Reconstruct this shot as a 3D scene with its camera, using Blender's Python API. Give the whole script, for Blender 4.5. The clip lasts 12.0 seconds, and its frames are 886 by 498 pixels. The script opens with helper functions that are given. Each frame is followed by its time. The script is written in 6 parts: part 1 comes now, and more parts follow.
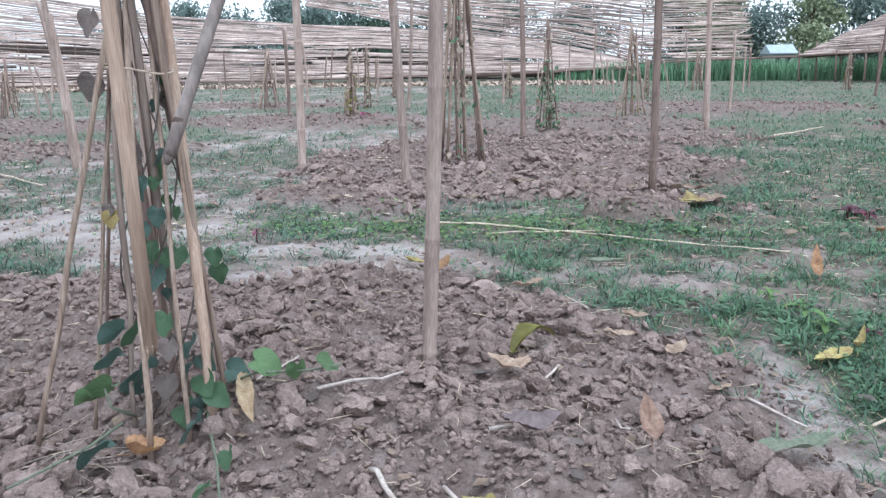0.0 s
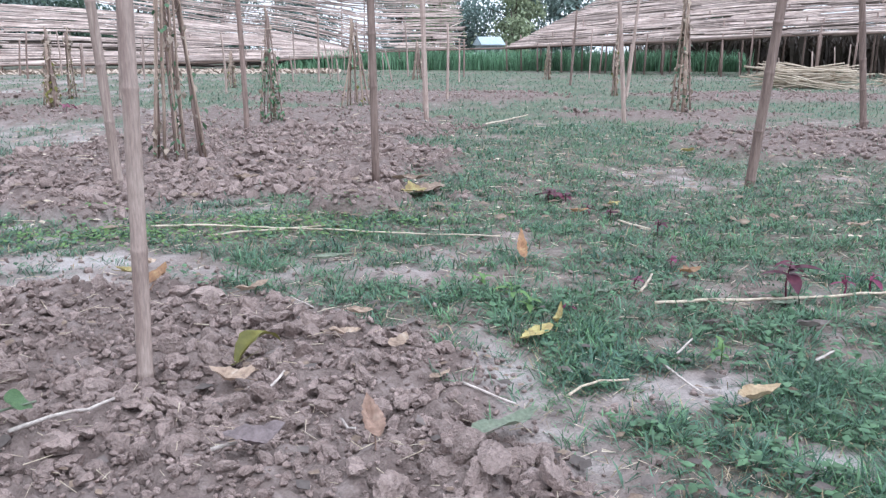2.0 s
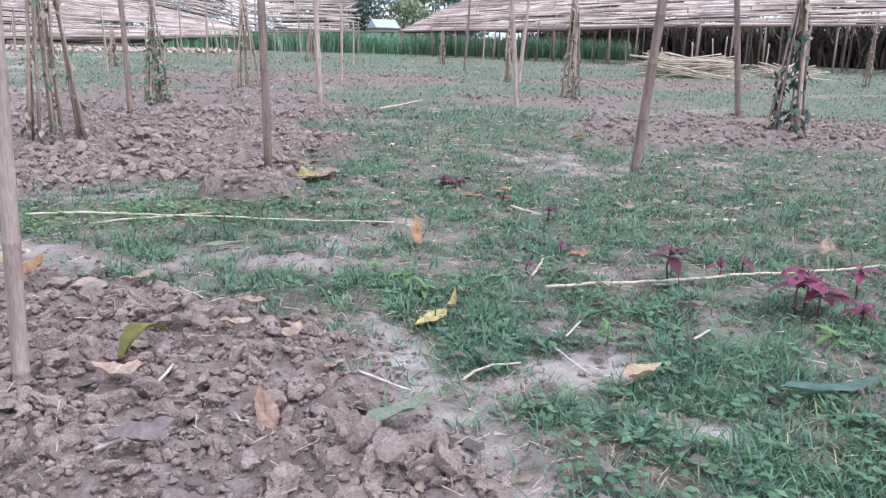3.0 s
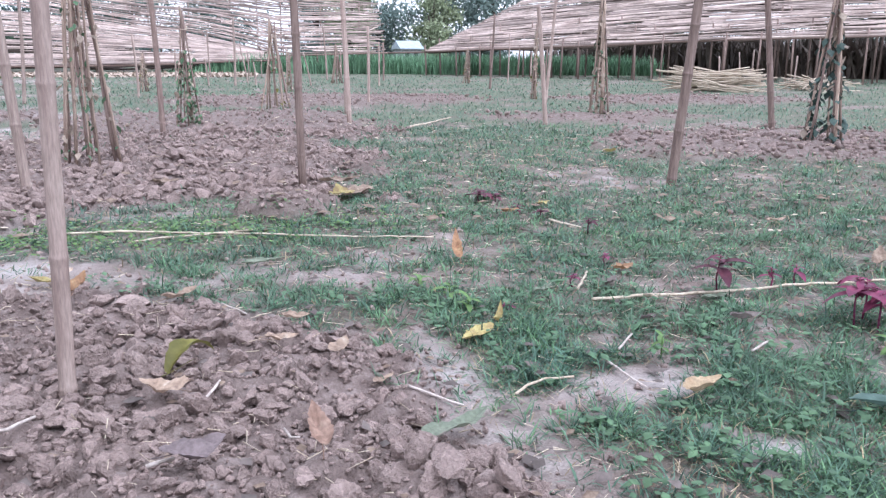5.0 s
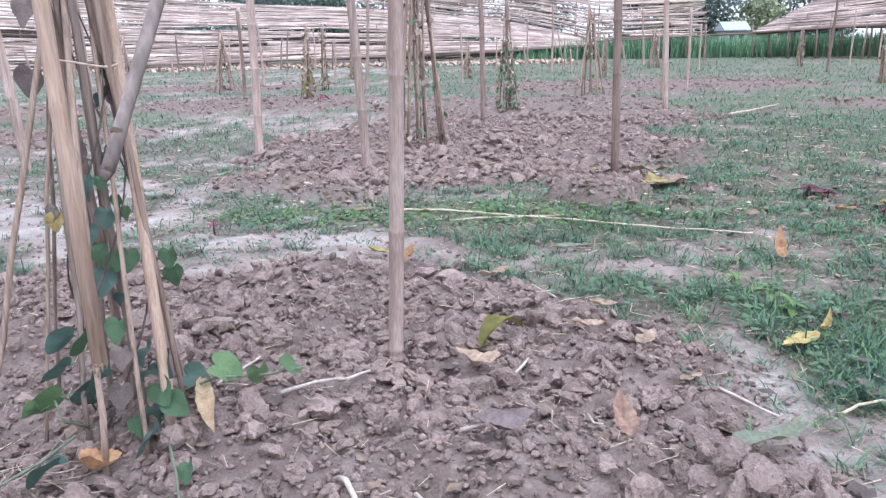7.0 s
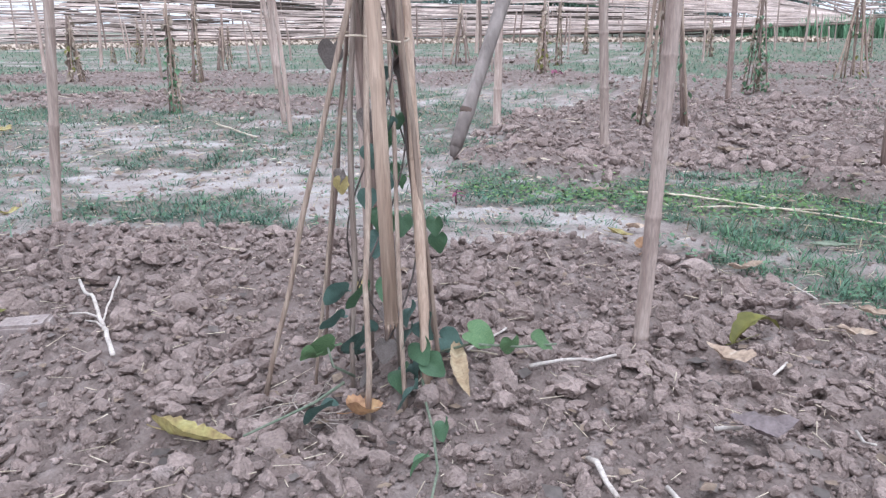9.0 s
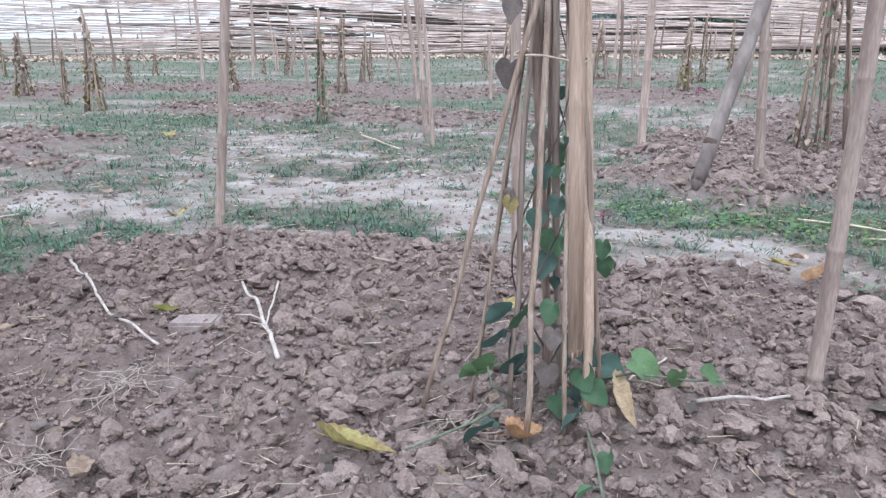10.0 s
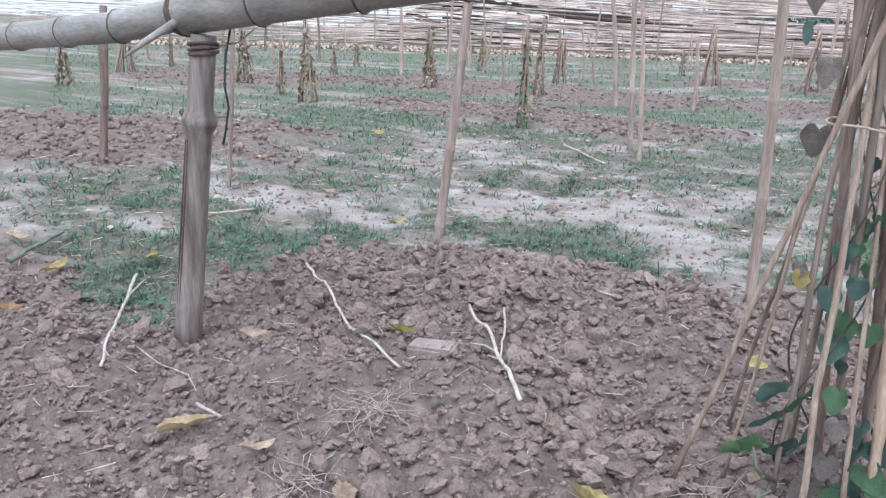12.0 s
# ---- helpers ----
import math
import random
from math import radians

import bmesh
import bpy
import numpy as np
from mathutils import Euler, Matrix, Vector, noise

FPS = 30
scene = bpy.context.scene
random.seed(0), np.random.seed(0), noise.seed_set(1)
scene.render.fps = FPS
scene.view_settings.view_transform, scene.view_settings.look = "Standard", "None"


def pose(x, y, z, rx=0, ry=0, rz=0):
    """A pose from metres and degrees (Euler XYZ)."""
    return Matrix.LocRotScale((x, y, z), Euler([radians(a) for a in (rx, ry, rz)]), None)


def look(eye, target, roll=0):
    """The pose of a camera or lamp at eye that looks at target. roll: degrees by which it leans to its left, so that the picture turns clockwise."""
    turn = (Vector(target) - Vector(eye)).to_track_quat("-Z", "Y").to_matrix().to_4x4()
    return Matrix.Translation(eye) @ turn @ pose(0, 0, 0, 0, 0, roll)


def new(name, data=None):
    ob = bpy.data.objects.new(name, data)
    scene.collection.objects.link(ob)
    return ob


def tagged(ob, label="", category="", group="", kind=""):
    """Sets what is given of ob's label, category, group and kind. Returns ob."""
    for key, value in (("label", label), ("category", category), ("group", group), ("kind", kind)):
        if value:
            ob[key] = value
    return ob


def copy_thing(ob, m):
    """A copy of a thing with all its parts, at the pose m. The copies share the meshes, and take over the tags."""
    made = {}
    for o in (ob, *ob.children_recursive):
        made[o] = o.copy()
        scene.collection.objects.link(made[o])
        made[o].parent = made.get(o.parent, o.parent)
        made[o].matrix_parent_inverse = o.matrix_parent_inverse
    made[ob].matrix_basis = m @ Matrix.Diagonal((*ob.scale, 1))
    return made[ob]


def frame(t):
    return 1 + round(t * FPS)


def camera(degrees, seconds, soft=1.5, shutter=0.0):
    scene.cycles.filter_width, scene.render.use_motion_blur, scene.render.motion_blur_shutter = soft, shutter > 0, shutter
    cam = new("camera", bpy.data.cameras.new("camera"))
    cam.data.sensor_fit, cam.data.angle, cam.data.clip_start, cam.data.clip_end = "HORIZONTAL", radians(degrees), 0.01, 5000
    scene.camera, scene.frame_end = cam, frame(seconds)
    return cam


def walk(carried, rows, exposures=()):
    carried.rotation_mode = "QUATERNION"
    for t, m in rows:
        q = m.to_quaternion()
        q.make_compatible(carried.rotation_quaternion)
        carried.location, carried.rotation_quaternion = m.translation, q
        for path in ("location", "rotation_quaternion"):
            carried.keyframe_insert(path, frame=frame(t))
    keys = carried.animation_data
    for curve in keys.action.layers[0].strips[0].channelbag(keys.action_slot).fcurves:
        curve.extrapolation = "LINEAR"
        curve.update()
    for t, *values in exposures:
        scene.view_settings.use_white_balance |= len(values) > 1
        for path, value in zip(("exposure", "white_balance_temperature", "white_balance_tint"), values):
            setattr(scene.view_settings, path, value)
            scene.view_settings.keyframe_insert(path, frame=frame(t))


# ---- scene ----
cam = camera(58.7, 12.0, 1.3)
PATH = [
    (0, (0.178, 0.09, 0.668), (0.027, 2.032, 0.216), -0.6),
    (0.5, (0.198, 0.098, 0.672), (0.178, 2.042, 0.206), -0.6),
    (1, (0.211, 0.104, 0.683), (0.353, 2.046, 0.226), -0.4),
    (1.3, (0.217, 0.097, 0.683), (0.454, 2.03, 0.223), -0.1),
    (1.5, (0.222, 0.101, 0.689), (0.524, 2.022, 0.219), -0.3),
    (2, (0.224, 0.105, 0.696), (0.724, 1.98, 0.213), 0.2),
    (2.5, (0.224, 0.103, 0.694), (0.873, 1.922, 0.175), 1.4),
    (3, (0.229, 0.102, 0.705), (0.974, 1.883, 0.187), 1.6),
    (3.2, (0.227, 0.099, 0.708), (1.016, 1.866, 0.202), 1.8),
    (4.8, (0.194, 0.15, 0.677), (0.952, 1.94, 0.213), 0.7),
    (5, (0.194, 0.152, 0.677), (0.883, 1.969, 0.205), 0.4),
    (5.5, (0.191, 0.147, 0.677), (0.622, 2.037, 0.184), -1.0),
    (6, (0.186, 0.146, 0.679), (0.406, 2.067, 0.168), -1.6),
    (6.5, (0.184, 0.145, 0.680), (0.264, 2.074, 0.157), -1.0),
    (6.7, (0.178, 0.146, 0.681), (0.203, 2.082, 0.180), -1.1),
    (8.3, (0.119, 0.133, 0.694), (-0.28, 2.021, 0.167), -0.1),
    (8.5, (0.109, 0.135, 0.693), (-0.352, 2.006, 0.161), -0.1),
    (9, (0.082, 0.129, 0.692), (-0.498, 1.961, 0.139), -0.5),
    (9.5, (0.035, 0.126, 0.698), (-0.697, 1.913, 0.177), 0.3),
    (9.7, (0.018, 0.103, 0.692), (-0.778, 1.864, 0.179), 0.1),
    (10, (0.001, 0.116, 0.701), (-0.871, 1.839, 0.182), -0.1),
    (10.5, (-0.049, 0.093, 0.707), (-1.038, 1.754, 0.192), 0.1),
    (11, (-0.092, 0.077, 0.717), (-1.163, 1.688, 0.212), 0.4),
    (11.5, (-0.126, 0.062, 0.735), (-1.262, 1.625, 0.221), 1.0),
    (11.6, (-0.13, 0.072, 0.740), (-1.274, 1.631, 0.235), 1.2),
    (12, (-0.188, 0.058, 0.798), (-1.408, 1.548, 0.258), 1.9),
]
walk(cam, [(t, look(eye, target, roll)) for t, eye, target, roll in PATH], [(0.0, 0.33, 5450, 6), (2.0, 0.48, 5480, 9), (3.2, 0.58, 5500, 13), (5.0, 0.62, 5500, 15), (6.7, 0.63, 5500, 14), (9.5, 0.46, 5480, 8), (12.0, 0.4, 5480, 6)])

# ---- light ----
world = bpy.data.worlds.new("overcast_sky")
scene.world = world
world.use_nodes = True
wn, wl = world.node_tree.nodes, world.node_tree.links
sky = wn.new("ShaderNodeTexSky")
sky.sky_type, sky.sun_disc = "NISHITA", False
sky.sun_elevation, sky.sun_rotation, sky.air_density, sky.dust_density = radians(62), radians(153), 1.0, 4.0
veil = wn.new("ShaderNodeHueSaturation")
veil.inputs["Saturation"].default_value, veil.inputs["Value"].default_value = 0.02, 1.0
wl.new(sky.outputs[0], veil.inputs["Color"])
cloud = wn.new("ShaderNodeMix")
cloud.data_type = "RGBA"
cloud.inputs[0].default_value = 0.7
cloud.inputs[7].default_value = (2.6, 2.6, 2.6, 1)
wl.new(veil.outputs[0], cloud.inputs[6])
wl.new(cloud.outputs[2], wn["Background"].inputs["Color"])
wn["Background"].inputs["Strength"].default_value = 0.42
sun = new("sun", bpy.data.lights.new("sun", "SUN"))
sun.data.energy, sun.data.angle, sun.data.color = 0.65, radians(24), (1.0, 0.97, 0.94)
sun.matrix_world = look((0, 0, 30), (-7, 14, 0))
scene.view_settings.exposure = 0.0


# ---- materials ----
DULL = 0.8  # lowers every base colour so the sky looks brighter beside them


def material(name, colour, second=None, rough=0.85, scale=20.0, bump=0.3, fine=120.0, third=None, per_object=0.0, per_island=0.0, stretch=(1, 1, 1), bump_distance=0.004, spec=0.25, through_light=0.0, rugged=False):
    """Two scales of colour variation, grain relief, and a shade of its own for each piece."""
    mat = bpy.data.materials.new(name)
    mat.use_nodes = True
    n, l = mat.node_tree.nodes, mat.node_tree.links
    b = n["Principled BSDF"]
    b.inputs["Roughness"].default_value = rough
    b.inputs["Specular IOR Level"].default_value = spec
    co, mp = n.new("ShaderNodeTexCoord"), n.new("ShaderNodeMapping")
    mp.inputs["Scale"].default_value = stretch
    l.new(co.outputs["Object"], mp.inputs["Vector"])
    a = n.new("ShaderNodeTexNoise")
    a.inputs["Scale"].default_value, a.inputs["Detail"].default_value = scale, 4
    g = n.new("ShaderNodeTexNoise")
    g.inputs["Scale"].default_value, g.inputs["Detail"].default_value = fine, 3
    for t in (a, g):
        l.new(mp.outputs[0], t.inputs["Vector"])
    ramp = n.new("ShaderNodeValToRGB")
    second = second or tuple(c * 0.6 for c in colour)
    colour, second, third = [c and tuple(DULL * k for k in c) for c in (colour, second, third)]
    ramp.color_ramp.elements[0].position, ramp.color_ramp.elements[1].position = 0.35, 0.65
    ramp.color_ramp.elements[0].color, ramp.color_ramp.elements[1].color = (*second, 1), (*colour, 1)
    if third:
        e = ramp.color_ramp.elements.new(0.8)
        e.color = (*third, 1)
    l.new(a.outputs[0], ramp.inputs[0])
    mix = n.new("ShaderNodeMix")
    mix.data_type, mix.blend_type = "RGBA", "OVERLAY"
    mix.inputs[0].default_value = 0.45
    l.new(ramp.outputs[0], mix.inputs[6])
    l.new(g.outputs[0], mix.inputs[7])
    last = mix.outputs[2]
    for amount, node, out in ((per_object, "ShaderNodeObjectInfo", "Random"), (per_island, "ShaderNodeNewGeometry", "Random Per Island")):
        if amount:
            info, rng, hsv = n.new(node), n.new("ShaderNodeMapRange"), n.new("ShaderNodeHueSaturation")
            rng.inputs["To Min"].default_value, rng.inputs["To Max"].default_value = 1 - amount, 1 + amount
            l.new(info.outputs[out], rng.inputs["Value"])
            l.new(rng.outputs[0], hsv.inputs["Value"])
            l.new(last, hsv.inputs["Color"])
            last = hsv.outputs[0]
    l.new(last, b.inputs["Base Color"])
    if bump:
        bp = n.new("ShaderNodeBump")
        bp.inputs["Strength"].default_value, bp.inputs["Distance"].default_value = bump, bump_distance
        l.new(g.outputs[0], bp.inputs["Height"])
        if rugged:
            h, b2 = n.new("ShaderNodeTexNoise"), n.new("ShaderNodeBump")
            h.inputs["Scale"].default_value, h.inputs["Detail"].default_value = fine * 3, 3
            l.new(mp.outputs[0], h.inputs["Vector"])
            b2.inputs["Strength"].default_value, b2.inputs["Distance"].default_value = bump, bump_distance * 0.35
            l.new(h.outputs[0], b2.inputs["Height"])
            l.new(bp.outputs[0], b2.inputs["Normal"])
            bp = b2
        l.new(bp.outputs[0], b.inputs["Normal"])
    if through_light:
        tr, ad = n.new("ShaderNodeBsdfTranslucent"), n.new("ShaderNodeMixShader")
        ad.inputs[0].default_value = through_light
        l.new(last, tr.inputs["Color"])
        l.new(b.outputs[0], ad.inputs[1])
        l.new(tr.outputs[0], ad.inputs[2])
        l.new(ad.outputs[0], n["Material Output"].inputs["Surface"])
    return mat


BAMBOO = material("pale_bamboo", (0.48, 0.375, 0.325), (0.33, 0.24, 0.205), 0.65, 60, 0.5, 260, third=(0.56, 0.48, 0.43), per_object=0.2, stretch=(1, 1, 0.09))
BAMBOO_PINK = material("pinkish_bamboo", (0.46, 0.36, 0.315), (0.32, 0.235, 0.205), 0.65, 38, 0.5, 260, third=(0.6, 0.52, 0.475), stretch=(1, 1, 0.16))
BAMBOO_OLD = material("weathered_bamboo", (0.33, 0.24, 0.205), (0.2, 0.14, 0.12), 0.75, 60, 0.5, 260, third=(0.42, 0.34, 0.3), per_object=0.2, stretch=(1, 1, 0.09))
BAMBOO_GREY = material("grey_bamboo", (0.29, 0.24, 0.22), (0.14, 0.11, 0.1), 0.6, 45, 0.5, 220, third=(0.38, 0.335, 0.31), per_object=0.12, stretch=(1, 1, 0.09))
BAMBOO_GREEN = material("half_green_bamboo", (0.37, 0.335, 0.315), (0.24, 0.22, 0.2), 0.45, 18, 0.35, 160, third=(0.52, 0.48, 0.46), stretch=(0.25, 1, 1))
NODE_DARK = material("bamboo_node", (0.16, 0.11, 0.09), (0.09, 0.06, 0.05), 0.8, 30)
CANE = material("dry_cane", (0.45, 0.345, 0.275), (0.27, 0.19, 0.15), 0.75, 110, 0.4, 400, third=(0.53, 0.43, 0.36), per_object=0.25, per_island=0.15, stretch=(1, 1, 0.035))
ROOF_CANE = material("roof_cane", (0.6, 0.485, 0.435), (0.38, 0.295, 0.26), 0.8, 1.3, 0.0, 9, per_island=0.5)
# Roof cane colour darkened far down to stand in for shade.
SHADE_CANE = material("shade_dark_cane", (0.13, 0.1, 0.085), (0.07, 0.055, 0.045), 0.9, 1.3, 0.0, 9, per_island=0.45)
CANE_TAN = material("orange_tan_cane", (0.5, 0.37, 0.29), (0.38, 0.265, 0.2), 0.7, 110, 0.5, 400, third=(0.56, 0.45, 0.36), per_object=0.12, stretch=(1, 1, 0.03))
CANE_GREY = material("grey_brown_cane", (0.34, 0.27, 0.23), (0.2, 0.15, 0.125), 0.8, 110, 0.4, 400, per_object=0.15, stretch=(1, 1, 0.035))
STRAW = material("straw", (0.62, 0.53, 0.42), (0.45, 0.36, 0.27), 0.7, 30, 0.2, 120, per_object=0.15, per_island=0.15)
TWIG_PALE = material("bleached_twig", (0.64, 0.56, 0.51), (0.44, 0.37, 0.33), 0.7, 30, 0.3, 160, per_object=0.1)
ROOTS = material("dry_roots", (0.5, 0.42, 0.37), (0.33, 0.27, 0.235), 0.8, 30, 0.2, 120, per_island=0.25)
STRING = material("jute_string", (0.55, 0.45, 0.36), (0.4, 0.32, 0.25), 0.9, 80)
WIRE = material("green_wire", (0.05, 0.07, 0.06), (0.03, 0.04, 0.035), 0.5, 40)
CLOD = material("dry_clod", (0.4, 0.306, 0.276), (0.315, 0.236, 0.21), 0.95, 14, 0.8, 140, third=(0.46, 0.37, 0.343), per_object=0.08, per_island=0.2, bump_distance=0.012, rugged=True)
CLOD_BIG = material("large_dry_clod", (0.39, 0.3, 0.27), (0.3, 0.226, 0.2), 0.95, 0.9, 0.9, 3.5, third=(0.43, 0.352, 0.328), per_object=0.14, bump_distance=0.012, rugged=True)
LEAF_LIGHT = material("clover_leaf", (0.19, 0.3, 0.1), (0.14, 0.24, 0.09), 0.6, 25, 0.0, 60, per_island=0.35, through_light=0.3)
LEAF_GREEN = material("vine_leaf", (0.13, 0.215, 0.115), (0.085, 0.155, 0.09), 0.5, 25, 0.25, 60, per_object=0.35, per_island=0.3, through_light=0.3)
LEAF_FRESH = material("fresh_vine_leaf", (0.2, 0.31, 0.145), (0.13, 0.22, 0.11), 0.5, 25, 0.3, 90, third=(0.3, 0.4, 0.22), per_object=0.2, through_light=0.3)
HAY = material("pale_hay", (0.56, 0.45, 0.37), (0.5, 0.395, 0.32), 0.8, 0.5, 0.0, 6, per_island=0.2)
LEAF_BLUE = material("old_vine_leaf", (0.1, 0.155, 0.13), (0.065, 0.105, 0.09), 0.55, 25, 0.25, 60, per_object=0.3, per_island=0.3, through_light=0.25)
LEAF_DARK = material("withered_leaf", (0.235, 0.195, 0.18), (0.14, 0.115, 0.105), 0.9, 20, 0.4, 90, per_object=0.25, per_island=0.3, through_light=0.2)
LEAF_YELLOW = material("yellow_leaf", (0.5, 0.42, 0.17), (0.36, 0.26, 0.12), 0.6, 30, 0.5, 120, third=(0.55, 0.5, 0.24), per_object=0.15, through_light=0.2)
LEAF_ORANGE = material("orange_leaf", (0.47, 0.28, 0.15), (0.32, 0.17, 0.1), 0.6, 30, 0.5, 120, third=(0.52, 0.37, 0.2), per_object=0.2, through_light=0.2)
DRY_VINE = material("dry_vine", (0.44, 0.36, 0.29), (0.3, 0.235, 0.185), 0.8, 20, 0.0, 60, per_island=0.35, through_light=0.2)
# Dark brown that supplies the shade under the right roof.
SHADE_BAND = material("undergrowth_shade_tone", (0.17, 0.135, 0.115), (0.09, 0.075, 0.065), 0.9, 0.8, 0.0, 6, per_island=0.4)
LEAF_TAN = material("dry_leaf", (0.43, 0.32, 0.24), (0.27, 0.19, 0.145), 0.7, 30, 0.5, 120, third=(0.5, 0.42, 0.34), per_object=0.25, through_light=0.15)
LEAF_MAUVE = material("mauve_grey_leaf", (0.22, 0.175, 0.175), (0.16, 0.125, 0.125), 0.95, 30, 0.4, 120)
LEAF_RUST = material("rusty_leaf", (0.4, 0.27, 0.21), (0.26, 0.16, 0.12), 0.7, 30, 0.5, 120, third=(0.46, 0.35, 0.28), through_light=0.15)
LEAF_STRIP = material("straw_coloured_leaf", (0.52, 0.4, 0.26), (0.4, 0.28, 0.17), 0.7, 30, 0.4, 120, third=(0.58, 0.48, 0.33), through_light=0.15)
LEAF_PALE = material("pale_green_leaf", (0.27, 0.3, 0.22), (0.19, 0.225, 0.16), 0.6, 30, 0.4, 120, third=(0.34, 0.36, 0.28), per_object=0.12, through_light=0.2)
LEAF_OLIVE = material("olive_leaf", (0.22, 0.2, 0.05), (0.14, 0.13, 0.035), 0.6, 18, 0.3, 60, through_light=0.2)
LEAF_MAROON = material("maroon_leaf", (0.17, 0.045, 0.07), (0.1, 0.03, 0.055), 0.5, 30, 0.2, 80, per_object=0.3, through_light=0.25)
LEAF_RED = material("amaranth_leaf", (0.31, 0.06, 0.13), (0.17, 0.05, 0.1), 0.5, 30, 0.2, 80, per_object=0.3, per_island=0.3, through_light=0.3)
GRASS = material("grass", (0.145, 0.235, 0.15), (0.105, 0.185, 0.135), 0.55, 2.2, 0.0, 9, third=(0.23, 0.29, 0.15), per_island=0.6, through_light=0.3)
GRASS_FRESH = material("fresh_grass", (0.165, 0.285, 0.145), (0.115, 0.21, 0.12), 0.55, 1.6, 0.0, 9, third=(0.26, 0.35, 0.15), per_island=0.6, through_light=0.3)
GRASS_DRY = material("dry_grass", (0.4, 0.32, 0.2), (0.3, 0.23, 0.15), 0.8, 1.5, 0.0, 8, per_island=0.35)
CROP = material("standing_crop", (0.25, 0.42, 0.26), (0.18, 0.32, 0.19), 0.6, 0.7, 0.0, 6, per_island=0.35, through_light=0.3)
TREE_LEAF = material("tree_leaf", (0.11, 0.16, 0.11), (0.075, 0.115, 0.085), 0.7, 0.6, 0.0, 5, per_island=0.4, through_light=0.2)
# Paler, bluer copy of the tree leaf; distance haze is mixed into its colour.
TREE_HAZE_TINT = material("haze_tinted_tree_leaf", (0.26, 0.33, 0.3), (0.18, 0.24, 0.22), 0.8, 0.6, 0.0, 5, per_island=0.35, through_light=0.25)
# Yellow-green leaves, with haze lightened and greyed into the colour.
TREE_LIGHT = material("haze_paled_yellow_leaf", (0.38, 0.43, 0.27), (0.28, 0.33, 0.21), 0.7, 0.6, 0.0, 5, per_island=0.35, through_light=0.3)
BARK = material("bark", (0.12, 0.1, 0.08), (0.07, 0.055, 0.045), 0.9, 4, 0.5, 20)
PAINT_WHITE = material("pale_sheet", (0.5, 0.58, 0.64), (0.4, 0.47, 0.52), 0.5, 3, 0.1, 20)
WALL_GREY = material("shed_wall", (0.42, 0.44, 0.44), (0.3, 0.32, 0.33), 0.8, 3, 0.2, 20)
DARK_GAP = material("shed_opening", (0.05, 0.06, 0.06), (0.03, 0.035, 0.035), 0.8, 3)
BRICKISH = material("grey_brick", (0.4, 0.33, 0.31), (0.28, 0.22, 0.205), 0.9, 30, 0.5, 140)


# ---- the lie of the land ----
def smooth(a, b, v):
    t = np.clip((v - a) / (b - a), 0, 1)
    return t * t * (3 - 2 * t)


LATTICE = np.random.RandomState(7).rand(256, 256)


def value_noise(x, y):
    x, y = np.asarray(x, float), np.asarray(y, float)
    i, j = np.floor(x).astype(int), np.floor(y).astype(int)
    u, v = x - i, y - j
    u, v = u * u * (3 - 2 * u), v * v * (3 - 2 * v)
    a, b = LATTICE[i % 256, j % 256], LATTICE[(i + 1) % 256, j % 256]
    c, d = LATTICE[i % 256, (j + 1) % 256], LATTICE[(i + 1) % 256, (j + 1) % 256]
    return (a * (1 - u) + b * u) * (1 - v) + (c * (1 - u) + d * u) * v


def fbm(x, y, octaves=4):
    s, k, total = 0, 1.0, 0
    for o in range(octaves):
        s = s + k * value_noise(x * 2 ** o + 17 * o, y * 2 ** o + 31 * o)
        total += k
        k *= 0.5
    return s / total


# tilled beds: centre x, y, half width, half depth, turn in degrees
BEDS = [(-0.76, 1.43, 1.5, 1.22, 6), (-2.52, 0.17, 1.5, 1.0, -10), (0.25, 5.56, 1.4, 1.75, -6), (0.89, 8.79, 1.6, 2.0, 2), (5.51, 5.24, 1.7, 1.15, -13), (5.3, 8.54, 1.4, 0.9, 2),
        (-4.54, 6.6, 1.9, 0.8, 2), (-5.62, 2.86, 1.6, 1.1, 12), (-6.74, 9.33, 3.0, 1.4, 2), (-2.46, 10.18, 1.6, 1.3, 2), (3.04, 13.16, 2.6, 1.8, 2), (-4.31, 14.41, 2.0, 1.2, 2), (9.19, 11.87, 2.2, 1.6, 2), (-10.17, 7.21, 1.8, 1.4, 2)]


def tilled(x, y):
    """1 on a tilled bed, 0 off it, with a ragged edge."""
    x, y = np.asarray(x, float), np.asarray(y, float)
    wob = (0.45 * (fbm(x * 2.2, y * 2.2, 3) - 0.5) + 0.32 * (fbm(x * 8, y * 8, 3) - 0.5)) * (0.6 + 1.3 * smooth(2.4, 4.2, np.hypot(x, y)))
    best = np.zeros(x.shape)
    for cx, cy, hx, hy, turn in BEDS:
        c, s = np.cos(radians(turn)), np.sin(radians(turn))
        u, v = (x - cx) * c + (y - cy) * s, (y - cy) * c - (x - cx) * s
        d = 1 - (np.abs(u / hx) ** 3 + np.abs(v / hy) ** 3) ** (1 / 3)
        best = np.maximum(best, smooth(-0.02, 0.09, d * min(hx, hy) + wob))
    return best


